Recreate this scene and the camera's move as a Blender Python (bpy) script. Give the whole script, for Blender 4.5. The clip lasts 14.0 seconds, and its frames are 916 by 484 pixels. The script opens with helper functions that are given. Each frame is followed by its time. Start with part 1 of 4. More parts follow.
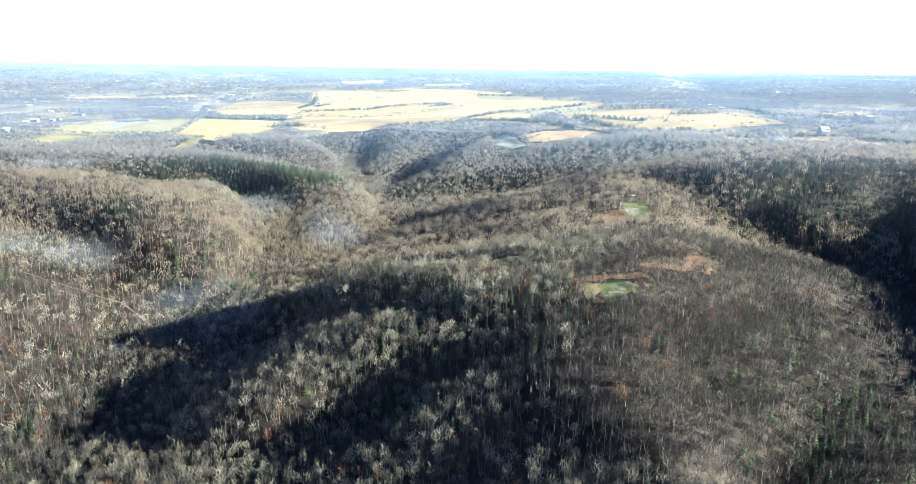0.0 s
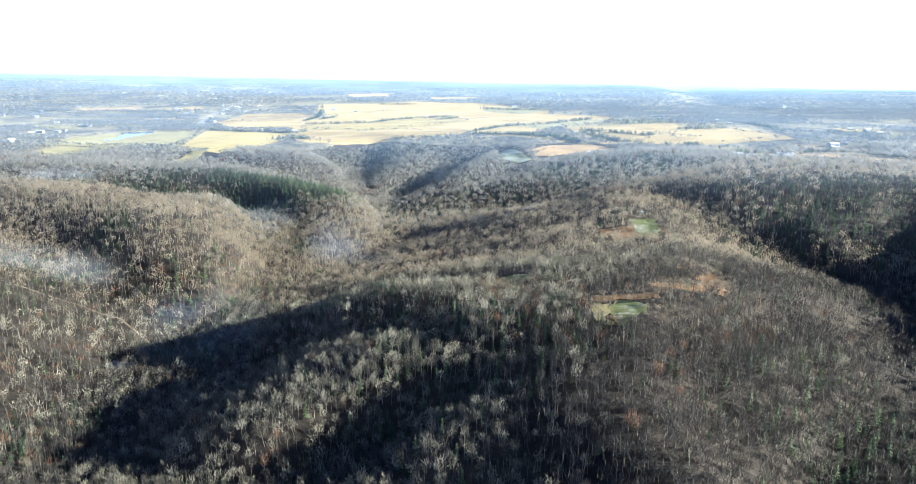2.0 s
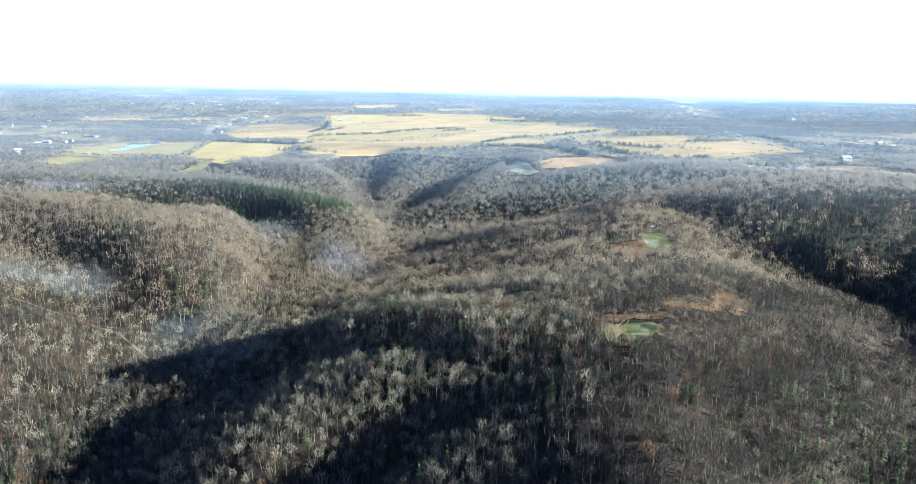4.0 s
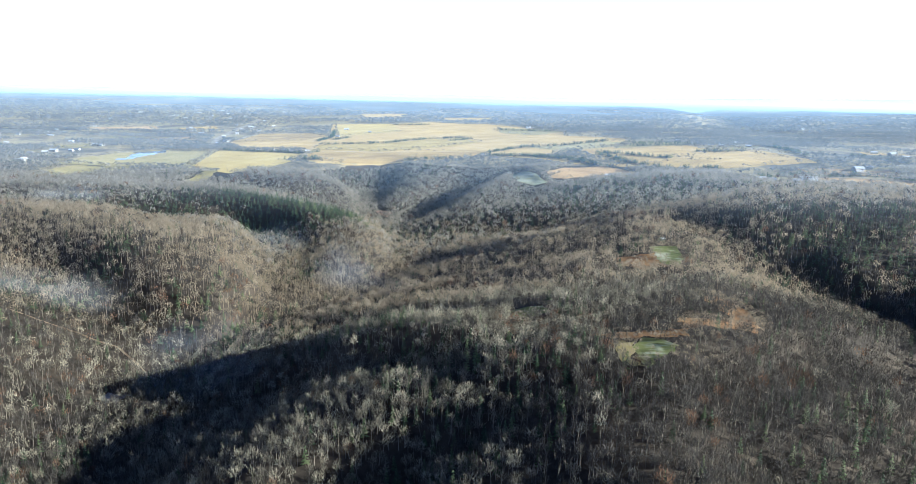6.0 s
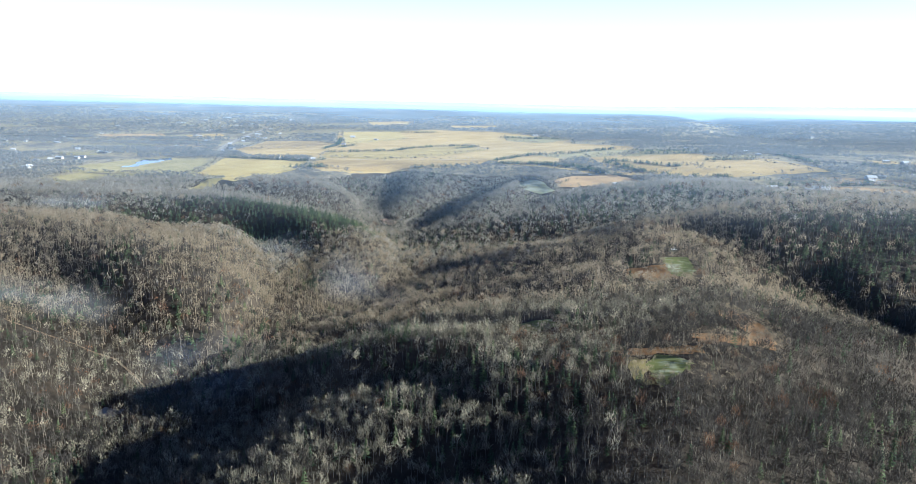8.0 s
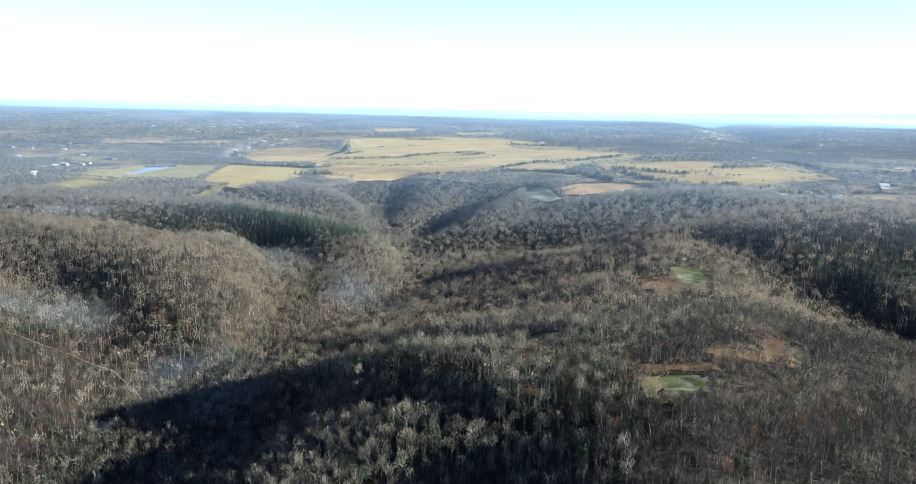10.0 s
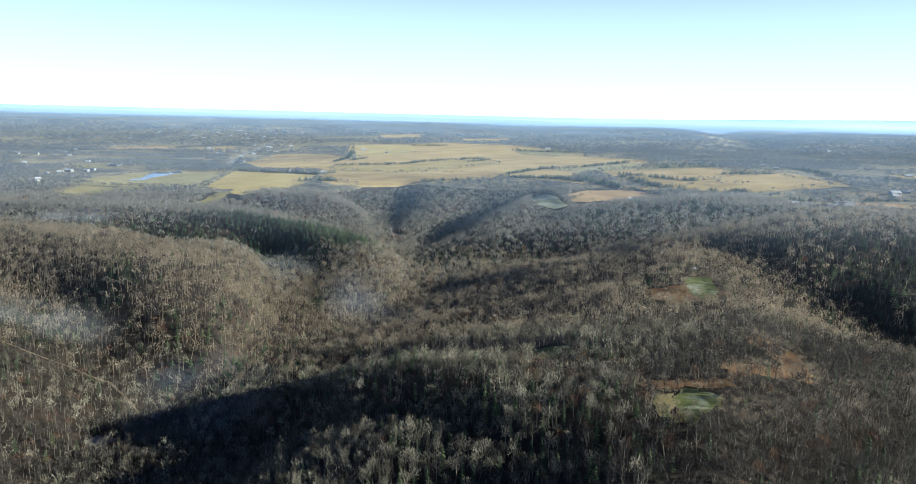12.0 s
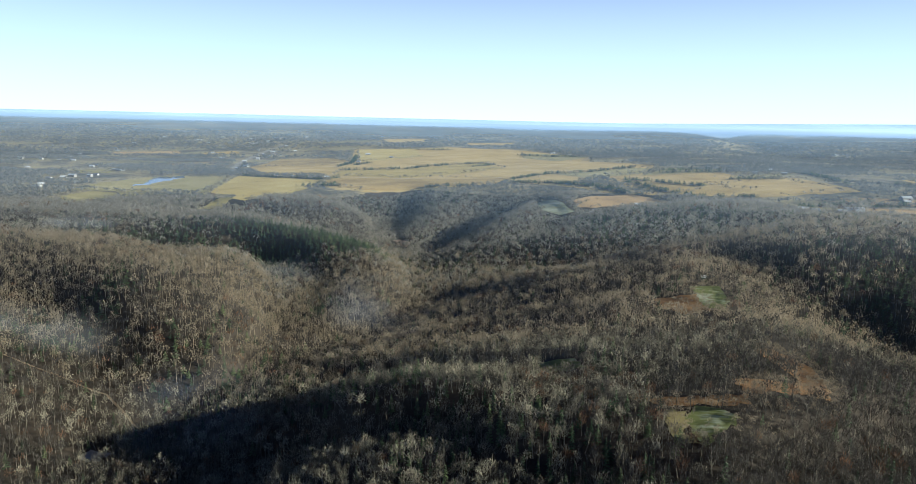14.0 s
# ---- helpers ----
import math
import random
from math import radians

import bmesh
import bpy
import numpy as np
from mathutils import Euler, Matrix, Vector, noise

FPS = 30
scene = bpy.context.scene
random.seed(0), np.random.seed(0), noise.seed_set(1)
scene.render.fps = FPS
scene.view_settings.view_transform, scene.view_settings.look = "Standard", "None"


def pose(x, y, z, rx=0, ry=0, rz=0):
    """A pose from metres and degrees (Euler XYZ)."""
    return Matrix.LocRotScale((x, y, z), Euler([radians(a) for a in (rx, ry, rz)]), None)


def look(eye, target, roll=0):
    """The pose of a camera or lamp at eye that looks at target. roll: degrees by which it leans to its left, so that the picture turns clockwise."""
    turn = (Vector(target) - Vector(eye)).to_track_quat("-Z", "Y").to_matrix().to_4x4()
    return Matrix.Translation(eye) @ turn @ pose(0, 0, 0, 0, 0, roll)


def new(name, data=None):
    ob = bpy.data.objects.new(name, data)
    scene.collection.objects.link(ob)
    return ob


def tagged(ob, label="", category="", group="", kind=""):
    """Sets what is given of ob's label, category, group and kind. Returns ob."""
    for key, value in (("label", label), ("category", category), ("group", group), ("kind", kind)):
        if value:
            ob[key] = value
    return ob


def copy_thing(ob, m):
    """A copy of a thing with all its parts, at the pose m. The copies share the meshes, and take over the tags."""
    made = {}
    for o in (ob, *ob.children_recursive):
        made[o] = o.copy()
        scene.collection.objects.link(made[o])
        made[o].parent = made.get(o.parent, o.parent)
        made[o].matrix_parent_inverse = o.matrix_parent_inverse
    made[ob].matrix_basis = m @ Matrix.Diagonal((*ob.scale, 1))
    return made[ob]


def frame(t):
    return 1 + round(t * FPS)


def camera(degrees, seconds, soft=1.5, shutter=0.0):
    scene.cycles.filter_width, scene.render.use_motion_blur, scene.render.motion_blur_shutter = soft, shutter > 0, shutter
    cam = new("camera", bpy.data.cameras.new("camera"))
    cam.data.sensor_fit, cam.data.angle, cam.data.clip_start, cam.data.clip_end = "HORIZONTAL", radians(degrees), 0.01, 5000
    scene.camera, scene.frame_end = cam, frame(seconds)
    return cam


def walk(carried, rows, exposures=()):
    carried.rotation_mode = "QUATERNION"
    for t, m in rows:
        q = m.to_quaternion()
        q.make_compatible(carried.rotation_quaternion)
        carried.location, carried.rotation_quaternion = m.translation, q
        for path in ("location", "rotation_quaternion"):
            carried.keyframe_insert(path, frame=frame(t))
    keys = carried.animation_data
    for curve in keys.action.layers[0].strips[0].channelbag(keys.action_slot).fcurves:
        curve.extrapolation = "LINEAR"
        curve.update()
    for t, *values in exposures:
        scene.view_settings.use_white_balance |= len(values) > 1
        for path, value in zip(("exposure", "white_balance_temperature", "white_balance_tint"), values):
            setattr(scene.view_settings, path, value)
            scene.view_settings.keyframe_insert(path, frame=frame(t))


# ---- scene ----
cam = camera(66.37, 14.0, soft=0.4)
PATH = [
    (0, look((0.00, 0.00, 200.00), (23.78, 967.54, -51.60), 0.837)),
    (0.5, look((-0.05, 3.32, 199.99), (22.40, 972.05, -47.12), 0.920)),
    (1, look((-0.09, 6.74, 199.98), (20.73, 976.63, -42.69), 0.993)),
    (1.5, look((-0.13, 10.25, 199.99), (18.82, 981.24, -38.36), 1.055)),
    (2, look((-0.16, 13.82, 199.99), (16.73, 985.88, -34.16), 1.109)),
    (2.5, look((-0.19, 17.45, 200.00), (14.51, 990.50, -30.12), 1.156)),
    (3, look((-0.21, 21.12, 200.01), (12.18, 995.11, -26.25), 1.197)),
    (3.5, look((-0.24, 24.82, 200.02), (9.80, 999.68, -22.57), 1.232)),
    (4, look((-0.26, 28.54, 200.02), (7.37, 1004.21, -19.07), 1.263)),
    (4.5, look((-0.29, 32.26, 200.01), (4.94, 1008.69, -15.76), 1.290)),
    (5, look((-0.32, 35.98, 200.00), (2.50, 1013.11, -12.63), 1.314)),
    (5.5, look((-0.35, 39.70, 199.98), (0.07, 1017.47, -9.67), 1.335)),
    (6, look((-0.39, 43.39, 199.95), (-2.32, 1021.77, -6.86), 1.354)),
    (6.5, look((-0.42, 47.07, 199.93), (-4.69, 1026.01, -4.18), 1.370)),
    (7, look((-0.46, 50.73, 199.90), (-7.03, 1030.19, -1.62), 1.385)),
    (7.5, look((-0.51, 54.35, 199.87), (-9.33, 1034.31, 0.83), 1.398)),
    (8, look((-0.55, 57.95, 199.84), (-11.59, 1038.37, 3.21), 1.409)),
    (8.5, look((-0.60, 61.52, 199.81), (-13.82, 1042.38, 5.52), 1.418)),
    (9, look((-0.64, 65.06, 199.80), (-16.02, 1046.33, 7.77), 1.425)),
    (9.5, look((-0.69, 68.58, 199.80), (-18.17, 1050.24, 9.99), 1.431)),
    (10, look((-0.73, 72.07, 199.82), (-20.30, 1054.11, 12.17), 1.435)),
    (10.5, look((-0.77, 75.55, 199.86), (-22.39, 1057.95, 14.32), 1.436)),
    (11, look((-0.80, 79.01, 199.94), (-24.43, 1061.75, 16.43), 1.436)),
    (11.5, look((-0.82, 82.47, 200.05), (-26.43, 1065.52, 18.50), 1.433)),
    (12, look((-0.83, 85.93, 200.20), (-28.37, 1069.26, 20.50), 1.427)),
    (12.5, look((-0.83, 89.40, 200.40), (-30.24, 1072.99, 22.41), 1.419)),
    (13, look((-0.82, 92.89, 200.66), (-32.02, 1076.70, 24.18), 1.407)),
    (13.5, look((-0.78, 96.42, 200.99), (-33.69, 1080.40, 25.78), 1.393)),
    (14, look((-0.73, 99.99, 201.39), (-35.21, 1084.09, 27.15), 1.376)),
]
walk(cam, PATH, [(0, 2.72, 4700, 14), (3, 2.46, 4650, 14), (8, 1.98, 4650, 14), (11, 1.69, 4700, 13), (14, 1.25, 4950, 10)])

from mathutils.geometry import delaunay_2d_cdt

# ---- light ----
SUN_ELEV, SUN_AZ = radians(18.5), radians(98)      # azimuth from +y towards +x
world = bpy.data.worlds.new("sky")
scene.world = world
world.use_nodes = True
wn = world.node_tree.nodes
sky = wn.new("ShaderNodeTexSky")
sky.sky_type = "NISHITA"
sky.sun_disc = False
sky.sun_elevation, sky.sun_rotation = SUN_ELEV, SUN_AZ
sky.air_density, sky.dust_density, sky.ozone_density = 0.45, 0.1, 1.6
sky.altitude = 1500
wn["Background"].inputs["Strength"].default_value = 0.034
# a white haze all round the horizon
where, split, rim, veil = (wn.new(k) for k in ("ShaderNodeTexCoord", "ShaderNodeSeparateXYZ", "ShaderNodeMapRange", "ShaderNodeMix"))
veil.data_type = "RGBA"
rim.inputs["From Min"].default_value, rim.inputs["From Max"].default_value = 0.0, 0.28
rim.inputs["To Min"].default_value, rim.inputs["To Max"].default_value = 0.92, 0.0
world.node_tree.links.new(where.outputs["Generated"], split.inputs[0])
world.node_tree.links.new(split.outputs["Z"], rim.inputs["Value"])
world.node_tree.links.new(rim.outputs["Result"], veil.inputs["Factor"])
world.node_tree.links.new(sky.outputs["Color"], veil.inputs["A"])
veil.inputs["B"].default_value = (15.8, 17.2, 17.2, 1)
world.node_tree.links.new(veil.outputs["Result"], wn["Background"].inputs["Color"])
sun = new("sun", bpy.data.lights.new("sun", "SUN"))
sun.data.energy, sun.data.angle, sun.data.color = 5.0, radians(0.6), (1.0, 0.85, 0.53)
sun.matrix_world = look((0, 0, 500), (-math.sin(SUN_AZ) * math.cos(SUN_ELEV), -math.cos(SUN_AZ) * math.cos(SUN_ELEV), 500 - math.sin(SUN_ELEV)))


# ---- materials ----
def material(name, ramp, scales=(0.05, 0.6), rough=0.85, island=0.0, bump=0.0, spec=0.3, sheen=0.0, obj_random=0.0, streak=None, fine=0.45, thin=0.0, tone=0.0):
    """Two scales of noise through a colour ramp."""
    m = bpy.data.materials.new(name)
    m.use_nodes = True
    nt = m.node_tree
    n, l = nt.nodes, nt.links
    p = n["Principled BSDF"]
    geo = n.new("ShaderNodeNewGeometry")
    a, b = n.new("ShaderNodeTexNoise"), n.new("ShaderNodeTexNoise")
    for t, s, d in ((a, scales[0], 4), (b, scales[1], 3)):
        t.inputs["Scale"].default_value = s
        t.inputs["Detail"].default_value = d
        if streak and t is b:
            lay = n.new("ShaderNodeMapping")
            lay.vector_type = "TEXTURE"
            lay.inputs["Rotation"].default_value[2] = streak
            lay.inputs["Scale"].default_value = (9, 1, 1)
            l.new(geo.outputs["Position"], lay.inputs["Vector"])
            l.new(lay.outputs["Vector"], t.inputs["Vector"])
        else:
            l.new(geo.outputs["Position"], t.inputs["Vector"])
    mix = n.new("ShaderNodeMath")
    mix.operation = "MULTIPLY_ADD"
    mix.inputs[1].default_value = fine
    l.new(b.outputs["Fac"], mix.inputs[0])
    half = n.new("ShaderNodeMath")
    half.operation = "MULTIPLY_ADD"
    half.inputs[1].default_value = 0.9
    half.inputs[2].default_value = 0.045 - fine / 2
    l.new(a.outputs["Fac"], half.inputs[0])
    l.new(half.outputs[0], mix.inputs[2])
    fac = mix.outputs[0]
    own = n.new("ShaderNodeAttribute")
    own.attribute_name = "tone"
    for src, amount in ((geo.outputs["Random Per Island"], island), (own.outputs["Fac"], tone), (None, obj_random)):
        if amount:
            if src is None:
                src = n.new("ShaderNodeObjectInfo").outputs["Random"]
            more = n.new("ShaderNodeMath")
            more.operation = "MULTIPLY_ADD"
            more.inputs[1].default_value = amount
            l.new(src, more.inputs[0])
            sub = n.new("ShaderNodeMath")
            sub.operation = "SUBTRACT"
            sub.inputs[1].default_value = amount / 2
            l.new(fac, sub.inputs[0])
            l.new(sub.outputs[0], more.inputs[2])
            fac = more.outputs[0]
    cr = n.new("ShaderNodeValToRGB")
    el = cr.color_ramp.elements
    while len(el) < len(ramp):
        el.new(0.5)
    for e, (pos, col) in zip(el, ramp):
        e.position, e.color = pos, (*col, 1)
    l.new(fac, cr.inputs["Fac"])
    l.new(cr.outputs["Color"], p.inputs["Base Color"])
    p.inputs["Roughness"].default_value = rough
    p.inputs["Specular IOR Level"].default_value = spec
    p.inputs["Sheen Weight"].default_value = sheen
    if bump:
        bp = n.new("ShaderNodeBump")
        bp.inputs["Strength"].default_value = 0.6
        bp.inputs["Distance"].default_value = bump
        l.new(b.outputs["Fac"], bp.inputs["Height"])
        l.new(bp.outputs["Normal"], p.inputs["Normal"])
    if thin:
        # sprays of fine twigs let part of the light through
        glow, blend = n.new("ShaderNodeBsdfTranslucent"), n.new("ShaderNodeMixShader")
        l.new(cr.outputs["Color"], glow.inputs["Color"])
        blend.inputs["Fac"].default_value = thin
        l.new(p.outputs[0], blend.inputs[1])
        l.new(glow.outputs[0], blend.inputs[2])
        l.new(blend.outputs[0], n["Material Output"].inputs["Surface"])
    return m


M_LITTER = material("leaf_litter", [(0.2, (0.014, 0.011, 0.008)), (0.5, (0.037, 0.029, 0.021)), (0.75, (0.074, 0.056, 0.038))], (0.02, 0.35), 0.95, bump=0.5)
M_DORMANT = material("dormant_plain", [(0.3, (0.07, 0.065, 0.055)), (0.43, (0.14, 0.122, 0.085)), (0.55, (0.28, 0.23, 0.125)), (0.7, (0.2, 0.18, 0.1))], (0.006, 0.05), 0.7, spec=0.35)
M_TWIG = material("bare_twigs", [(0.0, (0.055, 0.048, 0.036)), (0.5, (0.185, 0.166, 0.122)), (1.0, (0.33, 0.298, 0.222))], (0.02, 0.15), 0.9, fine=0.5, island=0.20, tone=0.85, thin=0.25)
# Paler, greyer copy of bare_twigs; distance haze is put into its colour.
M_HAZETWIG = material("haze_paled_twigs", [(0.0, (0.13, 0.118, 0.098)), (0.5, (0.24, 0.22, 0.184)), (1.0, (0.35, 0.326, 0.275))], (0.012, 0.1), 0.9, fine=0.5, island=0.10, tone=0.35, thin=0.55)
# Oak brown taken darker than its own colour to stand in for shade.
M_SHADEOAK = material("shade_dark_oak_twigs", [(0.0, (0.022, 0.02, 0.018)), (0.5, (0.047, 0.042, 0.037)), (1.0, (0.11, 0.098, 0.085))], (0.012, 0.15), 0.9, fine=0.5, island=0.15, tone=0.6, thin=0.25)
# Brightened copy of bare_twigs for the middle hills, partly in place of haze.
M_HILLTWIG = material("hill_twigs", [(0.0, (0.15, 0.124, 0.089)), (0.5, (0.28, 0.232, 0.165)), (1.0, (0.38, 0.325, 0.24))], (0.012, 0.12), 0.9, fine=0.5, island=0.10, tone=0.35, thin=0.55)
M_BARK = material("bark", [(0.2, (0.06, 0.052, 0.042)), (0.8, (0.18, 0.16, 0.125))], (0.05, 1.5), 0.9)
M_RUSSET = material("russet_leaves", [(0.0, (0.06, 0.034, 0.02)), (1.0, (0.2, 0.115, 0.065))], (0.05, 0.5), 0.85, island=0.25, tone=0.85, thin=0.35)
M_CEDAR = material("cedar_needles", [(0.0, (0.018, 0.032, 0.016)), (0.5, (0.05, 0.076, 0.036)), (1.0, (0.12, 0.15, 0.062))], (0.03, 0.2), 0.8, fine=0.5, island=0.25, tone=0.85, thin=0.2)
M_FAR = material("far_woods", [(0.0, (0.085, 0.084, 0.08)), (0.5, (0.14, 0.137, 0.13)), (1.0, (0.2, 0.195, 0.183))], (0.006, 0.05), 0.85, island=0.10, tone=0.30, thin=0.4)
M_STRAW = material("straw_grass", [(0.2, (0.24, 0.165, 0.055)), (0.5, (0.37, 0.265, 0.095)), (0.8, (0.48, 0.36, 0.15))], (0.012, 0.06), 0.85, obj_random=0.35, streak=0.3)
M_GREEN = material("green_grass", [(0.2, (0.19, 0.162, 0.062)), (0.5, (0.27, 0.23, 0.098)), (0.8, (0.35, 0.3, 0.145))], (0.02, 0.12), 0.85, obj_random=0.25)
M_HAY = material("mown_hay", [(0.2, (0.3, 0.225, 0.065)), (0.5, (0.4, 0.31, 0.105)), (0.8, (0.5, 0.405, 0.16))], (0.012, 0.06), 0.85, obj_random=0.3, streak=1.2)
M_TAN = material("tan_grass", [(0.2, (0.23, 0.155, 0.075)), (0.5, (0.34, 0.235, 0.115)), (0.8, (0.44, 0.32, 0.165))], (0.015, 0.07), 0.85, obj_random=0.3, streak=0.3)
M_FROST = material("frosted_grass", [(0.35, (0.1, 0.115, 0.032)), (0.52, (0.15, 0.165, 0.05)), (0.68, (0.34, 0.36, 0.27))], (0.05, 0.45), 0.8, streak=-0.35)
M_RIME = material("rime_on_grass", [(0.3, (0.15, 0.155, 0.075)), (0.5, (0.22, 0.23, 0.15)), (0.7, (0.34, 0.36, 0.31))], (0.03, 0.2), 0.8, streak=-0.6)
M_SEDGE = material("orange_sedge", [(0.3, (0.11, 0.07, 0.035)), (0.5, (0.23, 0.125, 0.048)), (0.7, (0.34, 0.21, 0.09))], (0.06, 0.5), 0.9)
M_CLAY = material("red_clay", [(0.2, (0.4, 0.25, 0.17)), (0.8, (0.56, 0.38, 0.28))], (0.06, 0.5), 0.9)
M_TRAIL = material("worn_trail", [(0.2, (0.12, 0.085, 0.055)), (0.8, (0.22, 0.165, 0.11))], (0.05, 0.5), 0.9)
M_TRACK = material("gravel_track", [(0.2, (0.2, 0.18, 0.15)), (0.8, (0.34, 0.31, 0.27))], (0.05, 0.5), 0.9)
M_WALL = material("painted_siding", [(0.2, (0.18, 0.17, 0.16)), (0.8, (0.38, 0.37, 0.35))], (0.1, 2.0), 0.6, obj_random=0.5)
M_ROOF = material("grey_roofing", [(0.2, (0.16, 0.16, 0.17)), (0.8, (0.5, 0.5, 0.52))], (0.1, 1.0), 0.5, obj_random=0.9)
M_METAL = material("white_metal_roof", [(0.2, (0.3, 0.31, 0.32)), (0.8, (0.45, 0.46, 0.47))], (0.1, 1.0), 0.35)
M_GLASS = material("window_glass", [(0.2, (0.03, 0.04, 0.05)), (0.8, (0.06, 0.07, 0.08))], (1, 4), 0.1, spec=0.6)
M_WATER = material("pond_water", [(0.2, (0.02, 0.03, 0.035)), (0.8, (0.035, 0.045, 0.05))], (0.05, 0.5), 0.06, spec=0.8)

# ---- the lie of the land: crests and valley floors ----
SPINES = []


def spine(*pts):
    """A crest or a valley floor, laid out as a row of (x, y, z)."""
    for (x0, y0, z0), (x1, y1, z1) in zip(pts, pts[1:]):
        n = max(1, round(math.hypot(x1 - x0, y1 - y0) / 22))
        for k in range(n):
            f = k / n
            SPINES.append((x0 + (x1 - x0) * f, y0 + (y1 - y0) * f, z0 + (z1 - z0) * f))
    SPINES.append(pts[-1])


# main creek and its two heads
spine((-330, -300, -60), (-230, 100, -45), (-215, 300, -36), (-222, 400, -32), (-243, 500, -26), (-222, 590, -25), (-170, 690, -23),
      (-112, 800, -21), (-62, 905, -21), (-70, 1010, -18), (-95, 1120, -15), (-125, 1200, -12), (-168, 1310, -9), (-190, 1420, 0), (-225, 1520, 18), (-260, 1600, 34))
spine((-110, 1170, -13), (-80, 1270, -5), (-18, 1350, 11), (40, 1430, 28), (100, 1480, 46))
# valley behind the near west hill
spine((-180, 690, -23), (-203, 780, -19), (-210, 860, -17), (-224, 930, -16), (-258, 1000, -14), (-295, 1055, -10), (-350, 1060, -4), (-480, 1040, 4), (-640, 1060, 18), (-830, 1090, 30))
# hollow in front of it
spine((-243, 530, -25), (-300, 615, -13), (-372, 668, 3), (-460, 720, 10), (-600, 770, 22), (-800, 800, 30))
# near west hill
spine((-226, 752, 8), (-244, 745, 22), (-295, 752, 46), (-390, 815, 47), (-440, 870, 44), (-500, 912, 44), (-640, 930, 44), (-840, 950, 46))
spine((-295, 752, 44), (-320, 900, 36), (-330, 965, 22))
spine((-215, 640, 0), (-250, 690, 22), (-295, 752, 44))
# low south-west shoulder
spine((-285, 520, -20), (-340, 560, -6), (-430, 590, 12), (-560, 620, 26), (-760, 650, 36))
spine((-260, 420, -26), (-340, 420, -10), (-460, 440, 14), (-640, 460, 34))
# cedar ridge
spine((-800, 1200, 38), (-600, 1195, 36), (-452, 1175, 37), (-391, 1150, 38), (-346, 1140, 37), (-294, 1120, 33), (-244, 1095, 28), (-194, 1075, 21), (-155, 1045, 13), (-130, 1000, 7), (-122, 950, 1), (-128, 880, -3), (-140, 810, -9), (-155, 760, -17))
# ridge and dip behind it
spine((-480, 1420, 44), (-400, 1380, 42), (-326, 1340, 39), (-273, 1350, 39), (-237, 1330, 28), (-208, 1290, 8))
spine((-150, 1215, -9), (-215, 1220, -1), (-300, 1240, 12), (-400, 1270, 24), (-520, 1290, 32))
# knoll between the creek's heads
spine((-121, 1260, -5), (-94, 1320, 9), (-65, 1400, 28), (-40, 1500, 42), (-50, 1600, 55))
# slope east of the creek's head
spine((-61, 1120, -8), (-14, 1140, 5), (33, 1150, 18), (89, 1145, 29), (135, 1135, 37), (185, 1150, 47), (230, 1190, 55), (296, 1220, 64), (346, 1220, 69), (420, 1170, 70), (495, 1120, 74))
spine((33, 1150, 18), (70, 1250, 36), (120, 1330, 54), (171, 1400, 62))
spine((-70, 960, -19), (-20, 1020, -16), (50, 1030, -6), (120, 990, 6), (190, 985, 20), (262, 985, 34), (330, 1005, 48), (400, 1045, 57), (470, 1075, 64))
# middle ridge with the clearings
spine((40, -200, -20), (60, 60, 10), (110, 200, 20), (112, 274, 27), (98, 304, 34), (98, 330, 37), (105, 372, 50), (121, 415, 60), (150, 450, 64), (170, 520, 56), (205, 640, 47), (212, 768, 52),
      (206, 830, 53), (225, 880, 56), (250, 905, 62))
# its western spurs
spine((140, 440, 63), (66, 432, 56), (28, 428, 50), (20, 480, 50), (-40, 500, 45), (-66, 505, 40), (-110, 540, 8), (-150, 570, -12))
spine((170, 520, 56), (77, 532, 54), (20, 580, 36), (-20, 620, 20), (-70, 650, 2))
spine((205, 660, 48), (120, 704, 40), (60, 720, 24), (-2, 716, 9), (-50, 700, 0), (-96, 690, -9))
spine((66, 365, 46), (23, 384, 34), (-7, 402, 31), (-30, 418, 34), (-60, 428, 28), (-100, 427, 9), (-140, 436, -12))
spine((-7, 396, 29), (-34, 394, 24), (-64, 388, 15), (-106, 374, 9), (-140, 376, -10))
spine((88, 346, 42), (60, 332, 32), (30, 342, 27), (8, 340, 22), (-6, 330, 12), (-24, 318, -4))
spine((85, 280, 20), (60, 276, 15), (36, 262, 4), (-20, 255, -14))
spine((206, 830, 53), (120, 880, 32), (53, 930, 8), (0, 950, -8))
# gullies between them
spine((-110, 760, -20), (-30, 770, -5), (60, 778, 19), (140, 800, 41))
spine((-185, 640, -20), (-90, 600, -3), (-15, 562, 24), (40, 524, 44))
spine((-200, 470, -26), (-130, 478, -14), (-70, 464, 14), (-20, 462, 30))
spine((-190, 380, -30), (-120, 338, -24), (-72, 338, -16), (-38, 358, -9), (-18, 374, 0), (6, 374, 12), (36, 364, 26))
spine((-120, 300, -30), (-40, 280, -18), (2, 290, -10), (24, 304, 2), (42, 316, 14))
spine((-160, 240, -34), (-60, 235, -24), (20, 230, -14), (60, 235, -4))
spine((-50, 880, -17), (30, 845, 6), (100, 825, 32))
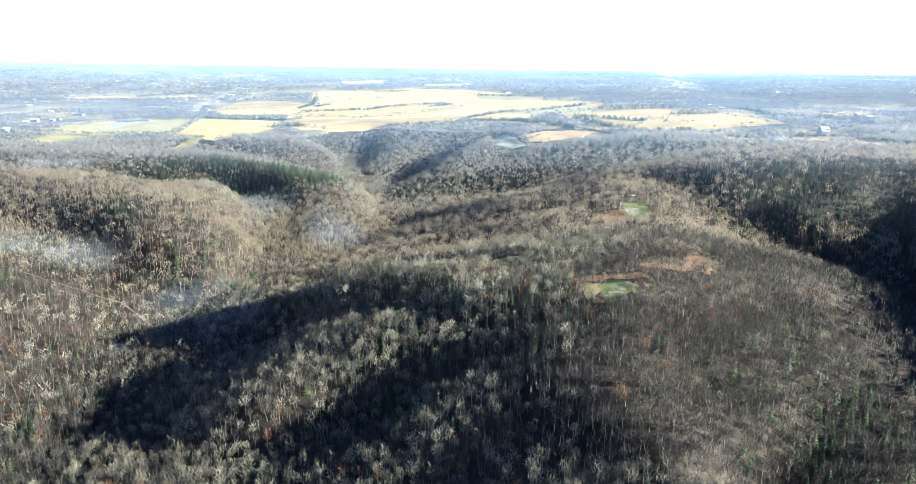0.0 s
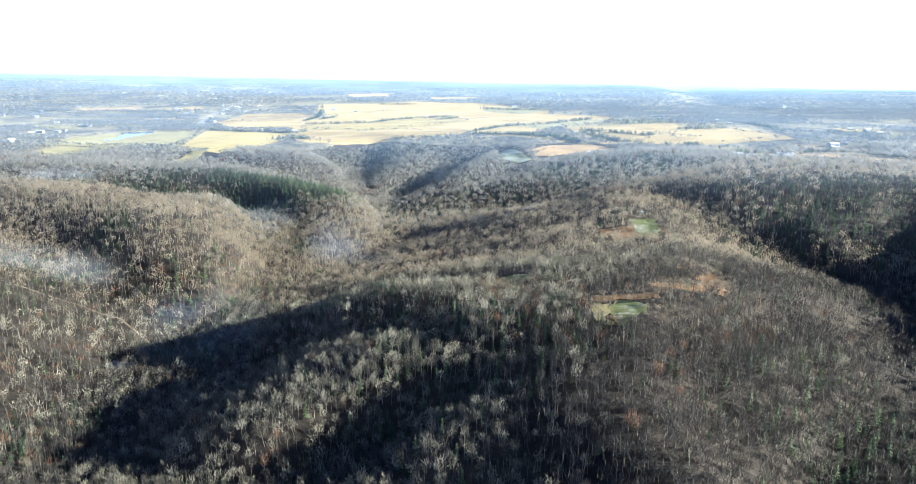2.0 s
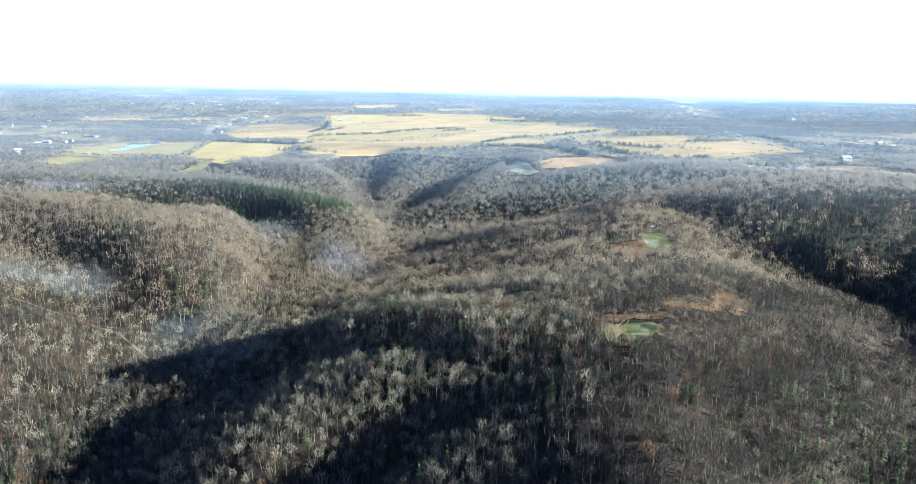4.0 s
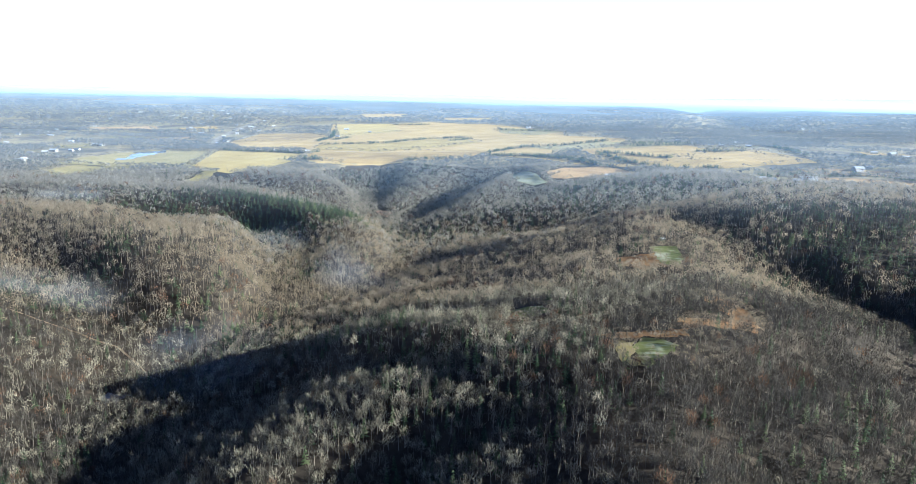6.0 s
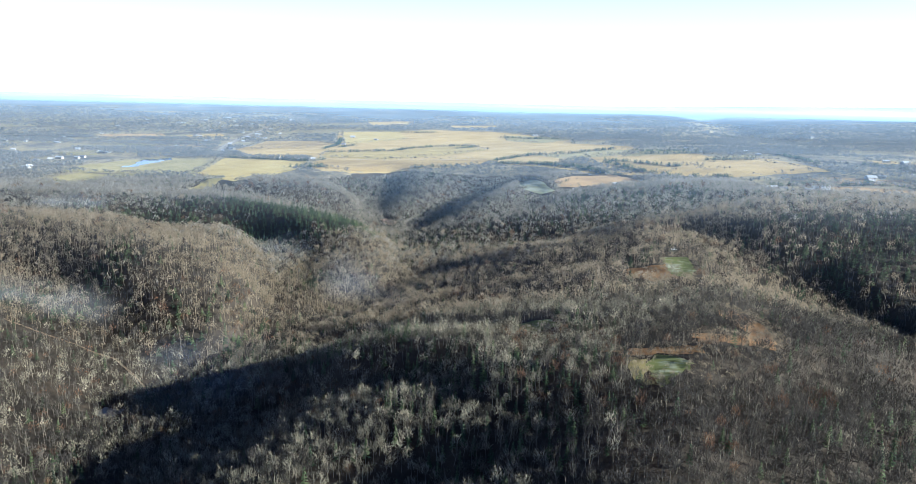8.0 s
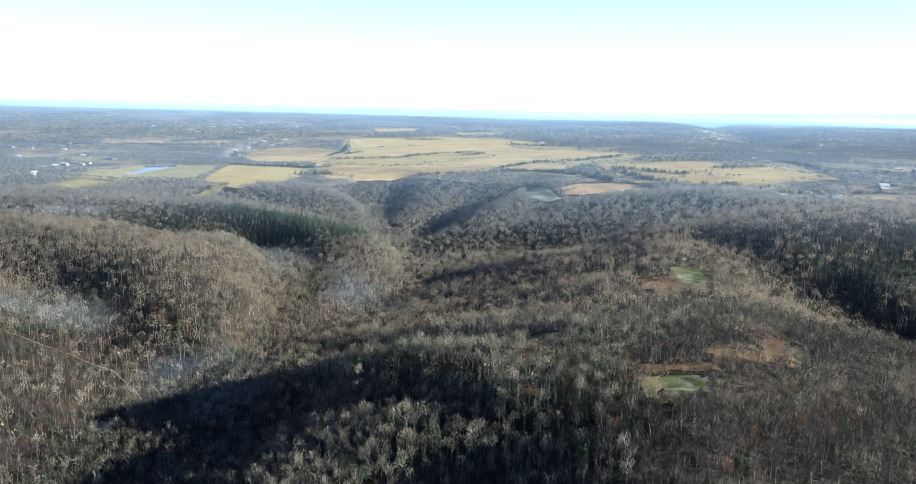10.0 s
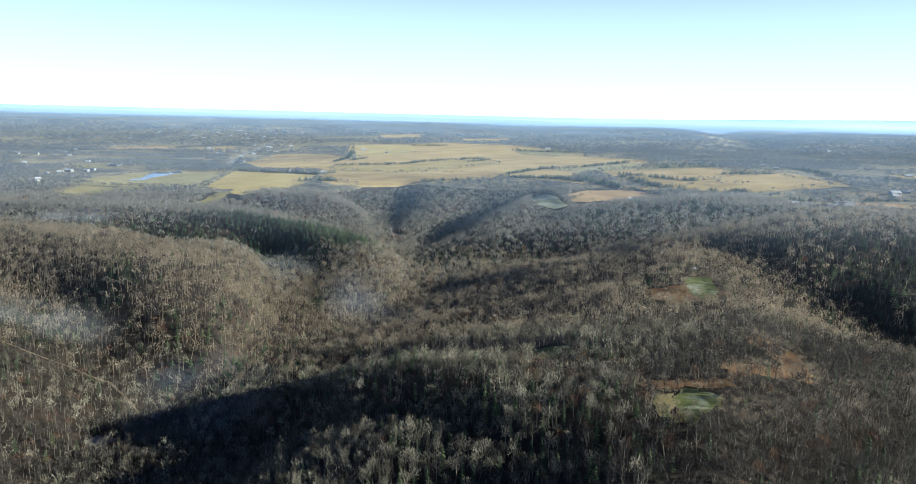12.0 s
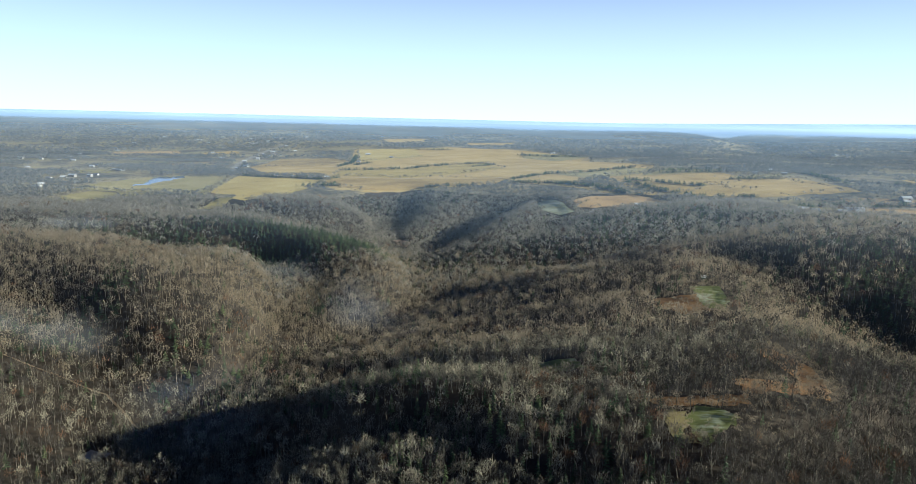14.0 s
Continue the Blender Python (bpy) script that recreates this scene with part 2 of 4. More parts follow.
# eastern flank
spine((150, 450, 64), (219, 500, 55), (286, 560, 37), (329, 553, 28), (378, 550, 13), (440, 520, 2))
spine((205, 640, 47), (292, 668, 24), (345, 635, 13))
spine((105, 372, 50), (179, 400, 38), (242, 442, 34), (330, 440, 14), (390, 428, 2))
spine((100, 330, 36), (158, 332, 21), (181, 355, 28))
spine((130, 240, -12), (180, 296, 2), (222, 336, 10), (268, 366, 16))
spine((150, 372, 38), (186, 387, 40), (213, 380, 31))
spine((222, 336, 10), (320, 345, -10), (370, 335, -16))
# eastern hollow and the hill beyond
spine((268, 862, 50), (286, 800, 47), (306, 738, 38), (345, 685, 16), (388, 600, 4), (430, 575, -2))
spine((150, 900, 33), (197, 908, 49), (250, 905, 62), (284, 900, 69), (346, 872, 75), (413, 850, 79), (490, 850, 81), (620, 840, 80), (820, 840, 80), (1000, 900, 80))
spine((284, 900, 69), (330, 915, 75), (385, 945, 82), (455, 980, 84), (540, 1000, 82), (640, 990, 80))
spine((404, 645, 24), (391, 722, 54), (450, 770, 66), (490, 850, 82))
spine((338, 770, 54), (375, 810, 68), (413, 870, 80))
spine((480, 640, 14), (500, 700, 36), (540, 780, 66))
# unseen high ridge, added outside the view to shade the hollow
spine((450, 120, 64), (500, 220, 80), (530, 320, 86), (580, 460, 100), (640, 580, 112), (740, 670, 132), (860, 750, 142), (1000, 850, 142))
spine((495, 1120, 72), (600, 1140, 76), (700, 1150, 76), (950, 1200, 80))
SP = np.array(SPINES)


def fbm(x, y, size, octaves, seed):
    """Smooth value noise, about -1 to 1."""
    out, amp, total = 0.0, 1.0, 0.0
    for o in range(octaves):
        u, v = x / size + 17.3 * seed + 5.1 * o, y / size - 9.7 * seed + 3.3 * o
        iu, iv = np.floor(u), np.floor(v)
        fu, fv = u - iu, v - iv
        fu, fv = fu * fu * (3 - 2 * fu), fv * fv * (3 - 2 * fv)

        def h(a, b):
            s = np.sin(a * 127.1 + b * 311.7 + seed * 74.7) * 43758.5453
            return (s - np.floor(s)) * 2 - 1
        n = (h(iu, iv) * (1 - fu) + h(iu + 1, iv) * fu) * (1 - fv) + (h(iu, iv + 1) * (1 - fu) + h(iu + 1, iv + 1) * fu) * fv
        out, total, amp, size = out + n * amp, total + amp, amp * 0.5, size * 0.5
    return out / total


def smooth(a, b, v):
    t = np.clip((v - a) / (b - a), 0, 1)
    return t * t * (3 - 2 * t)


def plain(x, y):
    z = 58 + np.where(x < 0, 0.036, 0.045) * x
    z = np.clip(z, 30, 90) + 5 * fbm(x, y, 420, 3, 3)
    z = z + 7 * fbm(x, y, 700, 3, 5) * smooth(2400, 3200, y)
    far = np.clip((y - 2600) / 2300, 0, 1) ** 1.4
    z = z * (1 - far) + (136 + 9 * fbm(x, y, 800, 3, 15)) * far
    # the far river gorge
    gx = 1240 + (y - 3000) * 0.17 + 60 * np.sin(y / 300)
    return z - 34 * np.exp(-((x - gx) / 150) ** 2) * smooth(2100, 3000, y)


def plainness(x, y):
    """0 in the wooded hills, 1 on the farmed plain."""
    edge = smooth(1330, 1560, y + 0.12 * np.abs(x) + 40 * fbm(x, y, 160, 2, 9) - 150 * np.exp(-((x + 170) / 130) ** 2))
    return np.maximum(edge, smooth(1090, 1150, y + 20 * fbm(x, y, 90, 2, 9)) * smooth(430, 520, x))


def height_exact(x, y):
    x, y = np.asarray(x, float), np.asarray(y, float)
    num, den = np.zeros_like(x), np.zeros_like(x)
    for sx, sy, sz in SP:
        w = 1 / ((x - sx) ** 2 + (y - sy) ** 2 + 120) ** 1.9
        num += w * sz
        den += w
    hills = num / den + 3.2 * fbm(x, y, 90, 3, 1)
    edge = smooth(1330, 1560, y + 0.12 * np.abs(x) + 40 * fbm(x, y, 160, 2, 9) - 150 * np.exp(-((x + 170) / 130) ** 2))
    edge = np.maximum(edge, smooth(900, 1500, np.abs(x)))
    return hills * (1 - edge) + plain(x, y) * edge


def steps(lo, hi, fine, a, b, grow):
    """Grid lines: even between lo and hi, wider and wider out to a and b."""
    mid = list(np.arange(lo, hi + 0.1, fine))
    up, s = [hi], fine
    while up[-1] < b:
        s *= grow
        up.append(up[-1] + s)
    up[-1] = b
    down, s = [lo], fine
    while down[-1] > a:
        s *= grow
        down.append(down[-1] - s)
    down[-1] = a
    return np.array(down[:0:-1] + mid + up[1:])


GX = steps(-640, 640, 8, -4600, 4600, 1.045)
GY = steps(240, 1560, 8, -1500, 4930, 1.03)
gx, gy = np.meshgrid(GX, GY)
GZ = height_exact(gx, gy)


def height(x, y):
    """The ground's height, on the sheet itself."""
    x, y = np.asarray(x, float), np.asarray(y, float)
    i = np.clip(np.searchsorted(GX, x) - 1, 0, len(GX) - 2)
    j = np.clip(np.searchsorted(GY, y) - 1, 0, len(GY) - 2)
    u, v = (x - GX[i]) / (GX[i + 1] - GX[i]), (y - GY[j]) / (GY[j + 1] - GY[j])
    return (GZ[j, i] * (1 - u) + GZ[j, i + 1] * u) * (1 - v) + (GZ[j + 1, i] * (1 - u) + GZ[j + 1, i + 1] * u) * v


def mesh_from(name, verts, tris, mats, mat_index=None, flat=True):
    me = bpy.data.meshes.new(name)
    verts, tris = np.asarray(verts, np.float32), np.asarray(tris, np.int32)
    k = tris.shape[1]
    me.vertices.add(len(verts))
    me.vertices.foreach_set("co", verts.ravel())
    me.loops.add(tris.size)
    me.loops.foreach_set("vertex_index", tris.ravel())
    me.polygons.add(len(tris))
    me.polygons.foreach_set("loop_start", np.arange(0, tris.size, k, dtype=np.int32))
    me.polygons.foreach_set("loop_total", np.full(len(tris), k, dtype=np.int32))
    for m in mats:
        me.materials.append(m)
    if mat_index is not None:
        me.polygons.foreach_set("material_index", np.asarray(mat_index, np.int32))
    if not flat:
        me.polygons.foreach_set("use_smooth", np.ones(len(tris), bool))
    me.update(calc_edges=True)
    return me


nx, ny = len(GX), len(GY)
quad = (np.arange(ny - 1)[:, None] * nx + np.arange(nx - 1)[None]).ravel()
ground = new("ground", mesh_from("ground", np.stack([gx, gy, GZ], -1).reshape(-1, 3), np.stack([quad, quad + 1, quad + nx + 1, quad + nx], -1), [M_LITTER, M_DORMANT], (plainness(gx[:-1, :-1], gy[:-1, :-1]) > 0.7).ravel(), flat=False))
tagged(ground, "brown leaf-littered ground of wooded hills and valleys", "ground", kind="structure")


def part(name, bm, mat, parent, label=""):
    """One bmesh as one mesh object under a thing or a part."""
    me = bpy.data.meshes.new(name)
    bm.to_mesh(me)
    bm.free()
    me.materials.append(mat)
    ob = new(name, me)
    ob.parent = parent
    return tagged(ob, label)


# ---- fields, clearings, tracks, water: sheets laid on the ground ----
OPEN = []          # outlines where no forest stands
CLEARINGS = []


def inside(poly, x, y):
    x, y = np.asarray(x, float), np.asarray(y, float)
    hit = np.zeros(x.shape, bool)
    for (x0, y0), (x1, y1) in zip(poly, poly[1:] + poly[:1]):
        cross = (y0 > y) != (y1 > y)
        hit ^= cross & (x < (x1 - x0) * (y - y0) / (y1 - y0 + 1e-9) + x0)
    return hit


def patch(name, poly, mat, label, category="field", step=24, ragged=5.0, lift=0.5, clear=True, level=None, front=0):
    """A sheet with an uneven outline that follows the ground."""
    if clear:
        OPEN.append(poly)
    if category == "clearing":
        CLEARINGS.append(poly)
    if front:
        OPEN.append([(x, y - front) for x, y in poly])
    edge = []
    for (x0, y0), (x1, y1) in zip(poly, poly[1:] + poly[:1]):
        n = max(1, int(math.hypot(x1 - x0, y1 - y0) / step))
        for k in range(n):
            x, y = x0 + (x1 - x0) * k / n, y0 + (y1 - y0) * k / n
            edge.append((x + ragged * random.uniform(-1, 1), y + ragged * random.uniform(-1, 1)))
    xs, ys = [p[0] for p in edge], [p[1] for p in edge]
    px, py = np.meshgrid(np.arange(min(xs), max(xs), step), np.arange(min(ys), max(ys), step))
    px, py = px.ravel() + 0.2 * step * np.random.uniform(-1, 1, px.size), py.ravel() + 0.2 * step * np.random.uniform(-1, 1, px.size)
    keep = inside(edge, px, py)
    pts = [Vector(p) for p in edge] + [Vector(p) for p in zip(px[keep], py[keep])]
    out = delaunay_2d_cdt(pts, [], [list(range(len(edge)))], 1, 0.01)
    v = np.array([tuple(p) for p in out[0]])
    z = height(v[:, 0], v[:, 1]) + lift if level is None else np.full(len(v), level)
    ob = new(name, mesh_from(name, np.column_stack([v, z]), [list(f) for f in out[2] if len(f) == 3], [mat], flat=False))
    return tagged(ob, label, category, kind="structure")


def strip(name, line, width, mat, label, category="road", lift=0.35, clear=True):
    """A way along a line, draped on the ground."""
    pts = []
    for (x0, y0), (x1, y1) in zip(line, line[1:]):
        n = max(1, int(math.hypot(x1 - x0, y1 - y0) / 6))
        pts += [(x0 + (x1 - x0) * k / n, y0 + (y1 - y0) * k / n) for k in range(n)]
    pts = np.array(pts + [line[-1]], float)
    d = np.gradient(pts, axis=0)
    d /= np.linalg.norm(d, axis=1, keepdims=True)
    side = np.column_stack([-d[:, 1], d[:, 0]]) * (width / 2 * np.random.uniform(0.7, 1.2, (len(pts), 1)))
    rows = [pts + side, pts, pts - side]
    v = np.concatenate([np.column_stack([r, height(r[:, 0], r[:, 1]) + lift]) for r in rows])
    n = len(pts)
    q = np.concatenate([np.stack([np.arange(n - 1) + o, np.arange(n - 1) + o + n, np.arange(n - 1) + o + n + 1, np.arange(n - 1) + o + 1], -1) for o in (0, n)])
    if clear:
        a, b = (pts + side * 1.3)[::4], (pts - side * 1.3)[::4]
        OPEN.append([tuple(p) for p in a] + [tuple(p) for p in b[::-1]])
    return tagged(new(name, mesh_from(name, v, q, [mat], flat=False)), label, category, kind="structure")


GREEN = "green winter pasture on the plain"
STRAW = "pale straw-coloured hay field on the plain"
FARM = [([(-730, 2253), (-771, 2742), (-575, 2743), (-478, 2575), (-572, 3165), (-306, 3199), (-155, 3317), (84, 3190), (260, 2835), (367, 2602), (334, 2361), (488, 2178), (461, 1982), (384, 1845), (247, 1735), (191, 1632), (280, 1484), (247, 1468), (182, 1544), (59, 1688), (-48, 1597), (-154, 1597), (-252, 1554), (-315, 1549), (-358, 1631), (-411, 1952), (-596, 2011)], "wide straw-coloured farmland crossed by hedgerows"),
        ([(268, 1700), (300, 1850), (450, 1941), (577, 1880), (590, 1700), (640, 1567), (664, 1420), (540, 1392), (440, 1400), (358, 1450), (291, 1530)], "dull straw farmland with scattered trees and hedgerows")]
for poly, label in FARM:
    patch("field", poly, M_STRAW, label, lift=0.3, front=45)
BOUND = "pale straw-coloured hay field bounded by hedgerows"
patch("field", [(-887, 1555), (-913, 1728), (-880, 1836), (-827, 1959), (-662, 1917), (-550, 1465), (-700, 1532), (-846, 1573)], M_GREEN, "green pasture round a shallow pond")
patch("field", [(-805, 1330), (-837, 1487), (-839, 1560), (-616, 1481), (-712, 1453), (-698, 1375), (-719, 1332)], M_GREEN, "green pasture beside bare woods", front=40)
patch("field", [(-651, 1933), (-379, 1797), (-362, 1649), (-388, 1488), (-416, 1415), (-436, 1364), (-470, 1386), (-490, 1463), (-541, 1472), (-574, 1528)], M_HAY, "pale yellow mown hay field", front=45)
patch("field", [(-510, 1297), (-493, 1403), (-468, 1397), (-469, 1330)], M_GREEN, "narrow pale grass strip beside woods", step=12, ragged=3, front=40)
# single fields within the farmland, a shade apart from one another
patch("field", [(-735, 2260), (-770, 2735), (-580, 2738), (-480, 2570), (-520, 2330)], M_STRAW, BOUND, lift=0.6)
patch("field", [(-405, 1960), (-420, 2150), (-235, 2170), (-110, 2350), (5, 2410), (59, 2161), (-60, 1960), (-206, 1850)], M_HAY, BOUND, lift=0.6)
patch("field", [(-360, 1640), (-395, 1880), (-206, 1820), (48, 1822), (59, 1704), (-48, 1605), (-154, 1605), (-252, 1565)], M_STRAW, BOUND, lift=0.6)
patch("field", [(-555, 3150), (-310, 3190), (-230, 2760), (-430, 2500)], M_HAY, BOUND, lift=0.6)
patch("field", [(146, 2870), (320, 2750), (363, 2602), (245, 2451), (136, 2670)], M_GREEN, "green winter pasture among hay fields", lift=0.6)
patch("field", [(166, 1914), (274, 1936), (407, 2065), (458, 1986), (380, 1850), (247, 1741)], M_GREEN, BOUND, lift=0.6)
patch("field", [(444, 1567), (528, 1625), (665, 1701), (684, 1610), (692, 1452), (700, 1416), (642, 1419), (582, 1419), (516, 1435), (471, 1483)], M_STRAW, "dull straw pasture with scattered trees", front=60)
patch("field", [(442, 1972), (500, 2008), (615, 1950), (569, 1853), (456, 1828), (375, 1800)], M_GREEN, GREEN, front=45)
patch("field", [(547, 1687), (650, 1776), (725, 1778), (586, 1637)], M_GREEN, GREEN, front=35)
patch("field", [(161, 1366), (204, 1426), (281, 1455), (337, 1383), (308, 1334), (223, 1324), (167, 1317)], M_TAN, "tan grassy meadow on a knoll", step=14, front=45)
patch("field", [(91, 1422), (125, 1402), (154, 1296), (130, 1272), (101, 1306)], M_RIME, "frosted meadow in a hollow", step=12, ragged=3, front=40)
patch("field", [(633, 1372), (681, 1376), (782, 1326), (767, 1265), (707, 1274), (645, 1319)], M_TAN, STRAW, front=70)
patch("field", [(605, 1240), (658, 1222), (732, 1170), (821, 1102), (780, 1040), (726, 1089), (644, 1096), (574, 1140)], M_TAN, "pale hay field beside farm buildings", front=70)
patch("field", [(926, 1708), (1013, 1684), (1007, 1627), (890, 1590)], M_STRAW, STRAW, front=30)
patch("field", [(881, 1462), (949, 1511), (981, 1481), (877, 1414)], M_GREEN, GREEN, front=30)
patch("field", [(296, 1470), (368, 1466), (416, 1463), (399, 1445), (315, 1441)], M_STRAW, STRAW, step=14, ragged=3, front=35)
patch("field", [(-1491, 2870), (-1288, 3017), (-1193, 2843), (-1388, 2733)], M_TAN, STRAW, front=60)
patch("field", [(-1174, 2057), (-1052, 2094), (-1024, 1974), (-1089, 1947)], M_GREEN, GREEN, front=40)
patch("field", [(-1159, 2932), (-1058, 3053), (-1001, 2955), (-1106, 2855)], M_STRAW, STRAW, front=60)
patch("field", [(-1047, 2397), (-930, 2501), (-885, 2378), (-992, 2313)], M_TAN, STRAW, front=50)
patch("field", [(-100, 3608), (164, 3641), (101, 3494), (-67, 3424)], M_STRAW, STRAW, front=60)
patch("field", [(-545, 3848), (-296, 3856), (-307, 3624), (-482, 3608)], M_STRAW, STRAW, front=60)
patch("pond", [(-819, 1690), (-811, 1733), (-853, 1876), (-812, 1960), (-781, 1904), (-784, 1803), (-791, 1720)], M_WATER, "shallow pond reflecting the pale sky", "pond", 20, 8, 0.9, clear=False)
patch("clearing", [(103, 434), (111, 437), (119, 432), (127, 430), (126, 421), (119, 414), (110, 411), (104, 406), (99, 414), (102, 424)], M_FROST, "frosted green grass clearing on the ridge", "clearing", 3, 2.6, front=3)
patch("clearing", [(93, 438), (103, 434), (102, 424), (99, 414), (104, 406), (97, 409), (91, 420)], M_GREEN, "yellowish grass beside the frosted clearing", "clearing", 3, 2.5, front=4)
patch("clearing", [(84, 462), (110, 453), (140, 452), (138, 436), (107, 440), (88, 446)], M_SEDGE, "orange sedge along the clearing", "clearing", 4, 3.0, 0.4, front=4)
patch("clearing", [(142, 488), (172, 482), (172, 458), (140, 452)], M_SEDGE, "patch of orange sedge among bare trees", "clearing", 4, 3.0, 0.4, front=5)
patch("clearing", [(196, 566), (208, 530), (202, 500), (186, 456), (168, 456), (186, 500), (184, 560)], M_SEDGE, "strip of orange sedge among bare trees", "clearing", 5, 1.5, 0.4, front=8)
patch("clearing", [(196, 752), (225, 754), (217, 705), (202, 672), (190, 690)], M_FROST, "green grass clearing beside a cabin", "clearing", 6, 1.5, front=22)
patch("clearing", [(150, 728), (193, 722), (192, 676), (168, 668), (150, 690)], M_SEDGE, "orange sedge beside the upper clearing", "clearing", 6, 2, 0.4, front=18)
patch("clay_bank", [(-154, 1284), (-146, 1288), (-120, 1250), (-124, 1236), (-140, 1248)], M_CLAY, "bare pale red clay bank above the creek", "bank", 6, 2, front=45)
patch("clearing", [(38, 548), (62, 544), (66, 522), (40, 528)], M_FROST, "small frosted gap among bare trees", "clearing", 4, 1, front=8)
patch("gravel_bar", [(-262, 516), (-258, 528), (-243, 530), (-247, 516)], M_TRACK, "pale gravel bar beside the creek", "gravel bar", 4, 2.5, front=4)
strip("track", [(-440, 650), (-407, 638), (-367, 623), (-328, 614), (-286, 599), (-244, 562)], 2.0, M_TRAIL, "narrow brown track cut along the wooded hillside", "track")
strip("road", [(-740, 2113), (-855, 2547), (-928, 2964), (-945, 3214), (-957, 3399), (-1045, 3562), (-1150, 3720)], 22, M_TRACK, "pale highway through the far town")
strip("road", [(-375, 1743), (-376, 1896), (-206, 1834), (49, 1847)], 6, M_TRACK, "narrow farm road between hay fields")


def is_open(x, y, margin=0):
    hit = np.zeros(np.shape(x), bool)
    for poly in OPEN:
        hit |= inside(poly, x, y)
    return hit


# ---- trees ----
NOTHING = (np.zeros((0, 3)), np.zeros((0, 3), int))


def blade(v, f, base, tip, width, rng):
    """A thin pointed twig or spray."""
    d = tip - base
    s = np.cross(d, rng.normal(size=3))
    s *= width / 2 / (np.linalg.norm(s) + 1e-9)
    n = len(v)
    v += [base - s, base + s, tip]
    f.append((n, n + 1, n + 2))


def limb(v, f, p0, p1, r0, r1):
    d = (p1 - p0) / np.linalg.norm(p1 - p0)
    a = np.cross(d, (0.3, 0.9, 0.1))
    a /= np.linalg.norm(a)
    b = np.cross(d, a)
    n = len(v)
    for p, r in ((p0, r0), (p1, r1)):
        v += [p + r * (a * math.cos(t) + b * math.sin(t)) for t in (0, 2.1, 4.2)]
    for k in range(3):
        m = (k + 1) % 3
        f += [(n + k, n + m, n + 3 + m), (n + k, n + 3 + m, n + 3 + k)]


def bare_tree(seed, limbs, sprays, forks, width, spread=4.3, tall=14.0, low=0.35, reach=0.5, tufts=0, tuft=0.8):
    """Wood (trunk and limbs) and twigs of a leafless hardwood: forked sprays that fan up and out into a rounded crown."""
    rng = np.random.default_rng(seed)
    wv, wf, tv, tf = [], [], [], []
    lean = np.array([rng.normal(0, 0.45), rng.normal(0, 0.45), 0])
    foot, fork = np.array([0, 0, -1.0]), np.array([0, 0, tall * 0.34]) + lean
    heart, top = np.array([0, 0, tall * 0.62]) + lean * 1.4, np.array([0, 0, tall * 0.86]) + lean * 1.8
    if limbs > 2:
        limb(wv, wf, foot, fork, 0.26, 0.19)
        limb(wv, wf, fork, top, 0.17, 0.04)
    elif limbs:
        limb(wv, wf, foot, top, 0.26, 0.06)
    else:
        blade(wv, wf, foot, top, 0.5, rng)
    lobes = rng.normal(0, 1, (6, 3))

    def crown(u, a):
        c = math.sqrt(max(0, 1 - u * u))
        d = np.array([math.cos(a) * c, math.sin(a) * c, u])
        bulge = 1 + 0.16 * np.tanh(lobes @ d).sum() / 2
        return d, heart + d * bulge * (spread, spread, tall * (0.38 if u > 0 else 0.3))
    for k in range(limbs if limbs > 2 else 0):
        d, p1 = crown(rng.uniform(0.0, 0.8), k * 2.4 + rng.uniform(-0.4, 0.4))
        p0 = fork + (top - fork) * rng.uniform(0.0, 0.45)
        limb(wv, wf, p0, p0 + (p1 - p0) * 0.75, 0.12, 0.035)
    for k in range(tufts):
        # a tuft of fine twigs, lying roughly along the crown's outside
        d, c = crown(-0.15 + 1.14 * (k + 0.5) / tufts, k * 2.39996 + rng.uniform(-0.5, 0.5))
        c = heart + (c - heart) * rng.uniform(0.7, 1.02)
        a = np.cross(d + rng.normal(0, 0.35, 3), rng.normal(0, 1, 3))
        a /= np.linalg.norm(a) + 1e-9
        b = np.cross(d + rng.normal(0, 0.35, 3), a)
        r = tuft * rng.uniform(0.7, 1.3)
        n = len(tv)
        tv += [c - a * r - b * 0.6 * r, c + a * r - b * 0.6 * r, c + b * r + d * 0.4 * r]
        tf.append((n, n + 1, n + 2))
    for k in range(sprays):
        u = -low + (0.99 + low) * ((k + 0.5) / sprays) ** 0.9
        d, tip = crown(u, k * 2.39996 + rng.uniform(-0.5, 0.5))
        tip = heart + (tip - heart) * rng.uniform(0.62, 1.1) + rng.normal(0, 0.3, 3)
        base = fork + (tip - fork) * rng.uniform(reach, reach + 0.25) + rng.normal(0, 0.35, 3)
        size = np.linalg.norm(tip - base)
        for j in range(forks):
            end = tip + rng.normal(0, 0.3 * size, 3) if forks > 1 else tip
            # the spray's broad side turns towards the crown's outside
            side = np.cross(end - base, d + (0, 0, 0.35) + rng.normal(0, 0.55, 3))
            side *= width * rng.uniform(0.7, 1.3) / 2 / (np.linalg.norm(side) + 1e-9)
            n = len(tv)
            if k % 3:
                tv += [base - side, base + side, end]
            else:
                tv += [end - side, base, end + side]
            tf.append((n, n + 1, n + 2))
    return (np.array(wv), np.array(wf)), (np.array(tv), np.array(tf))


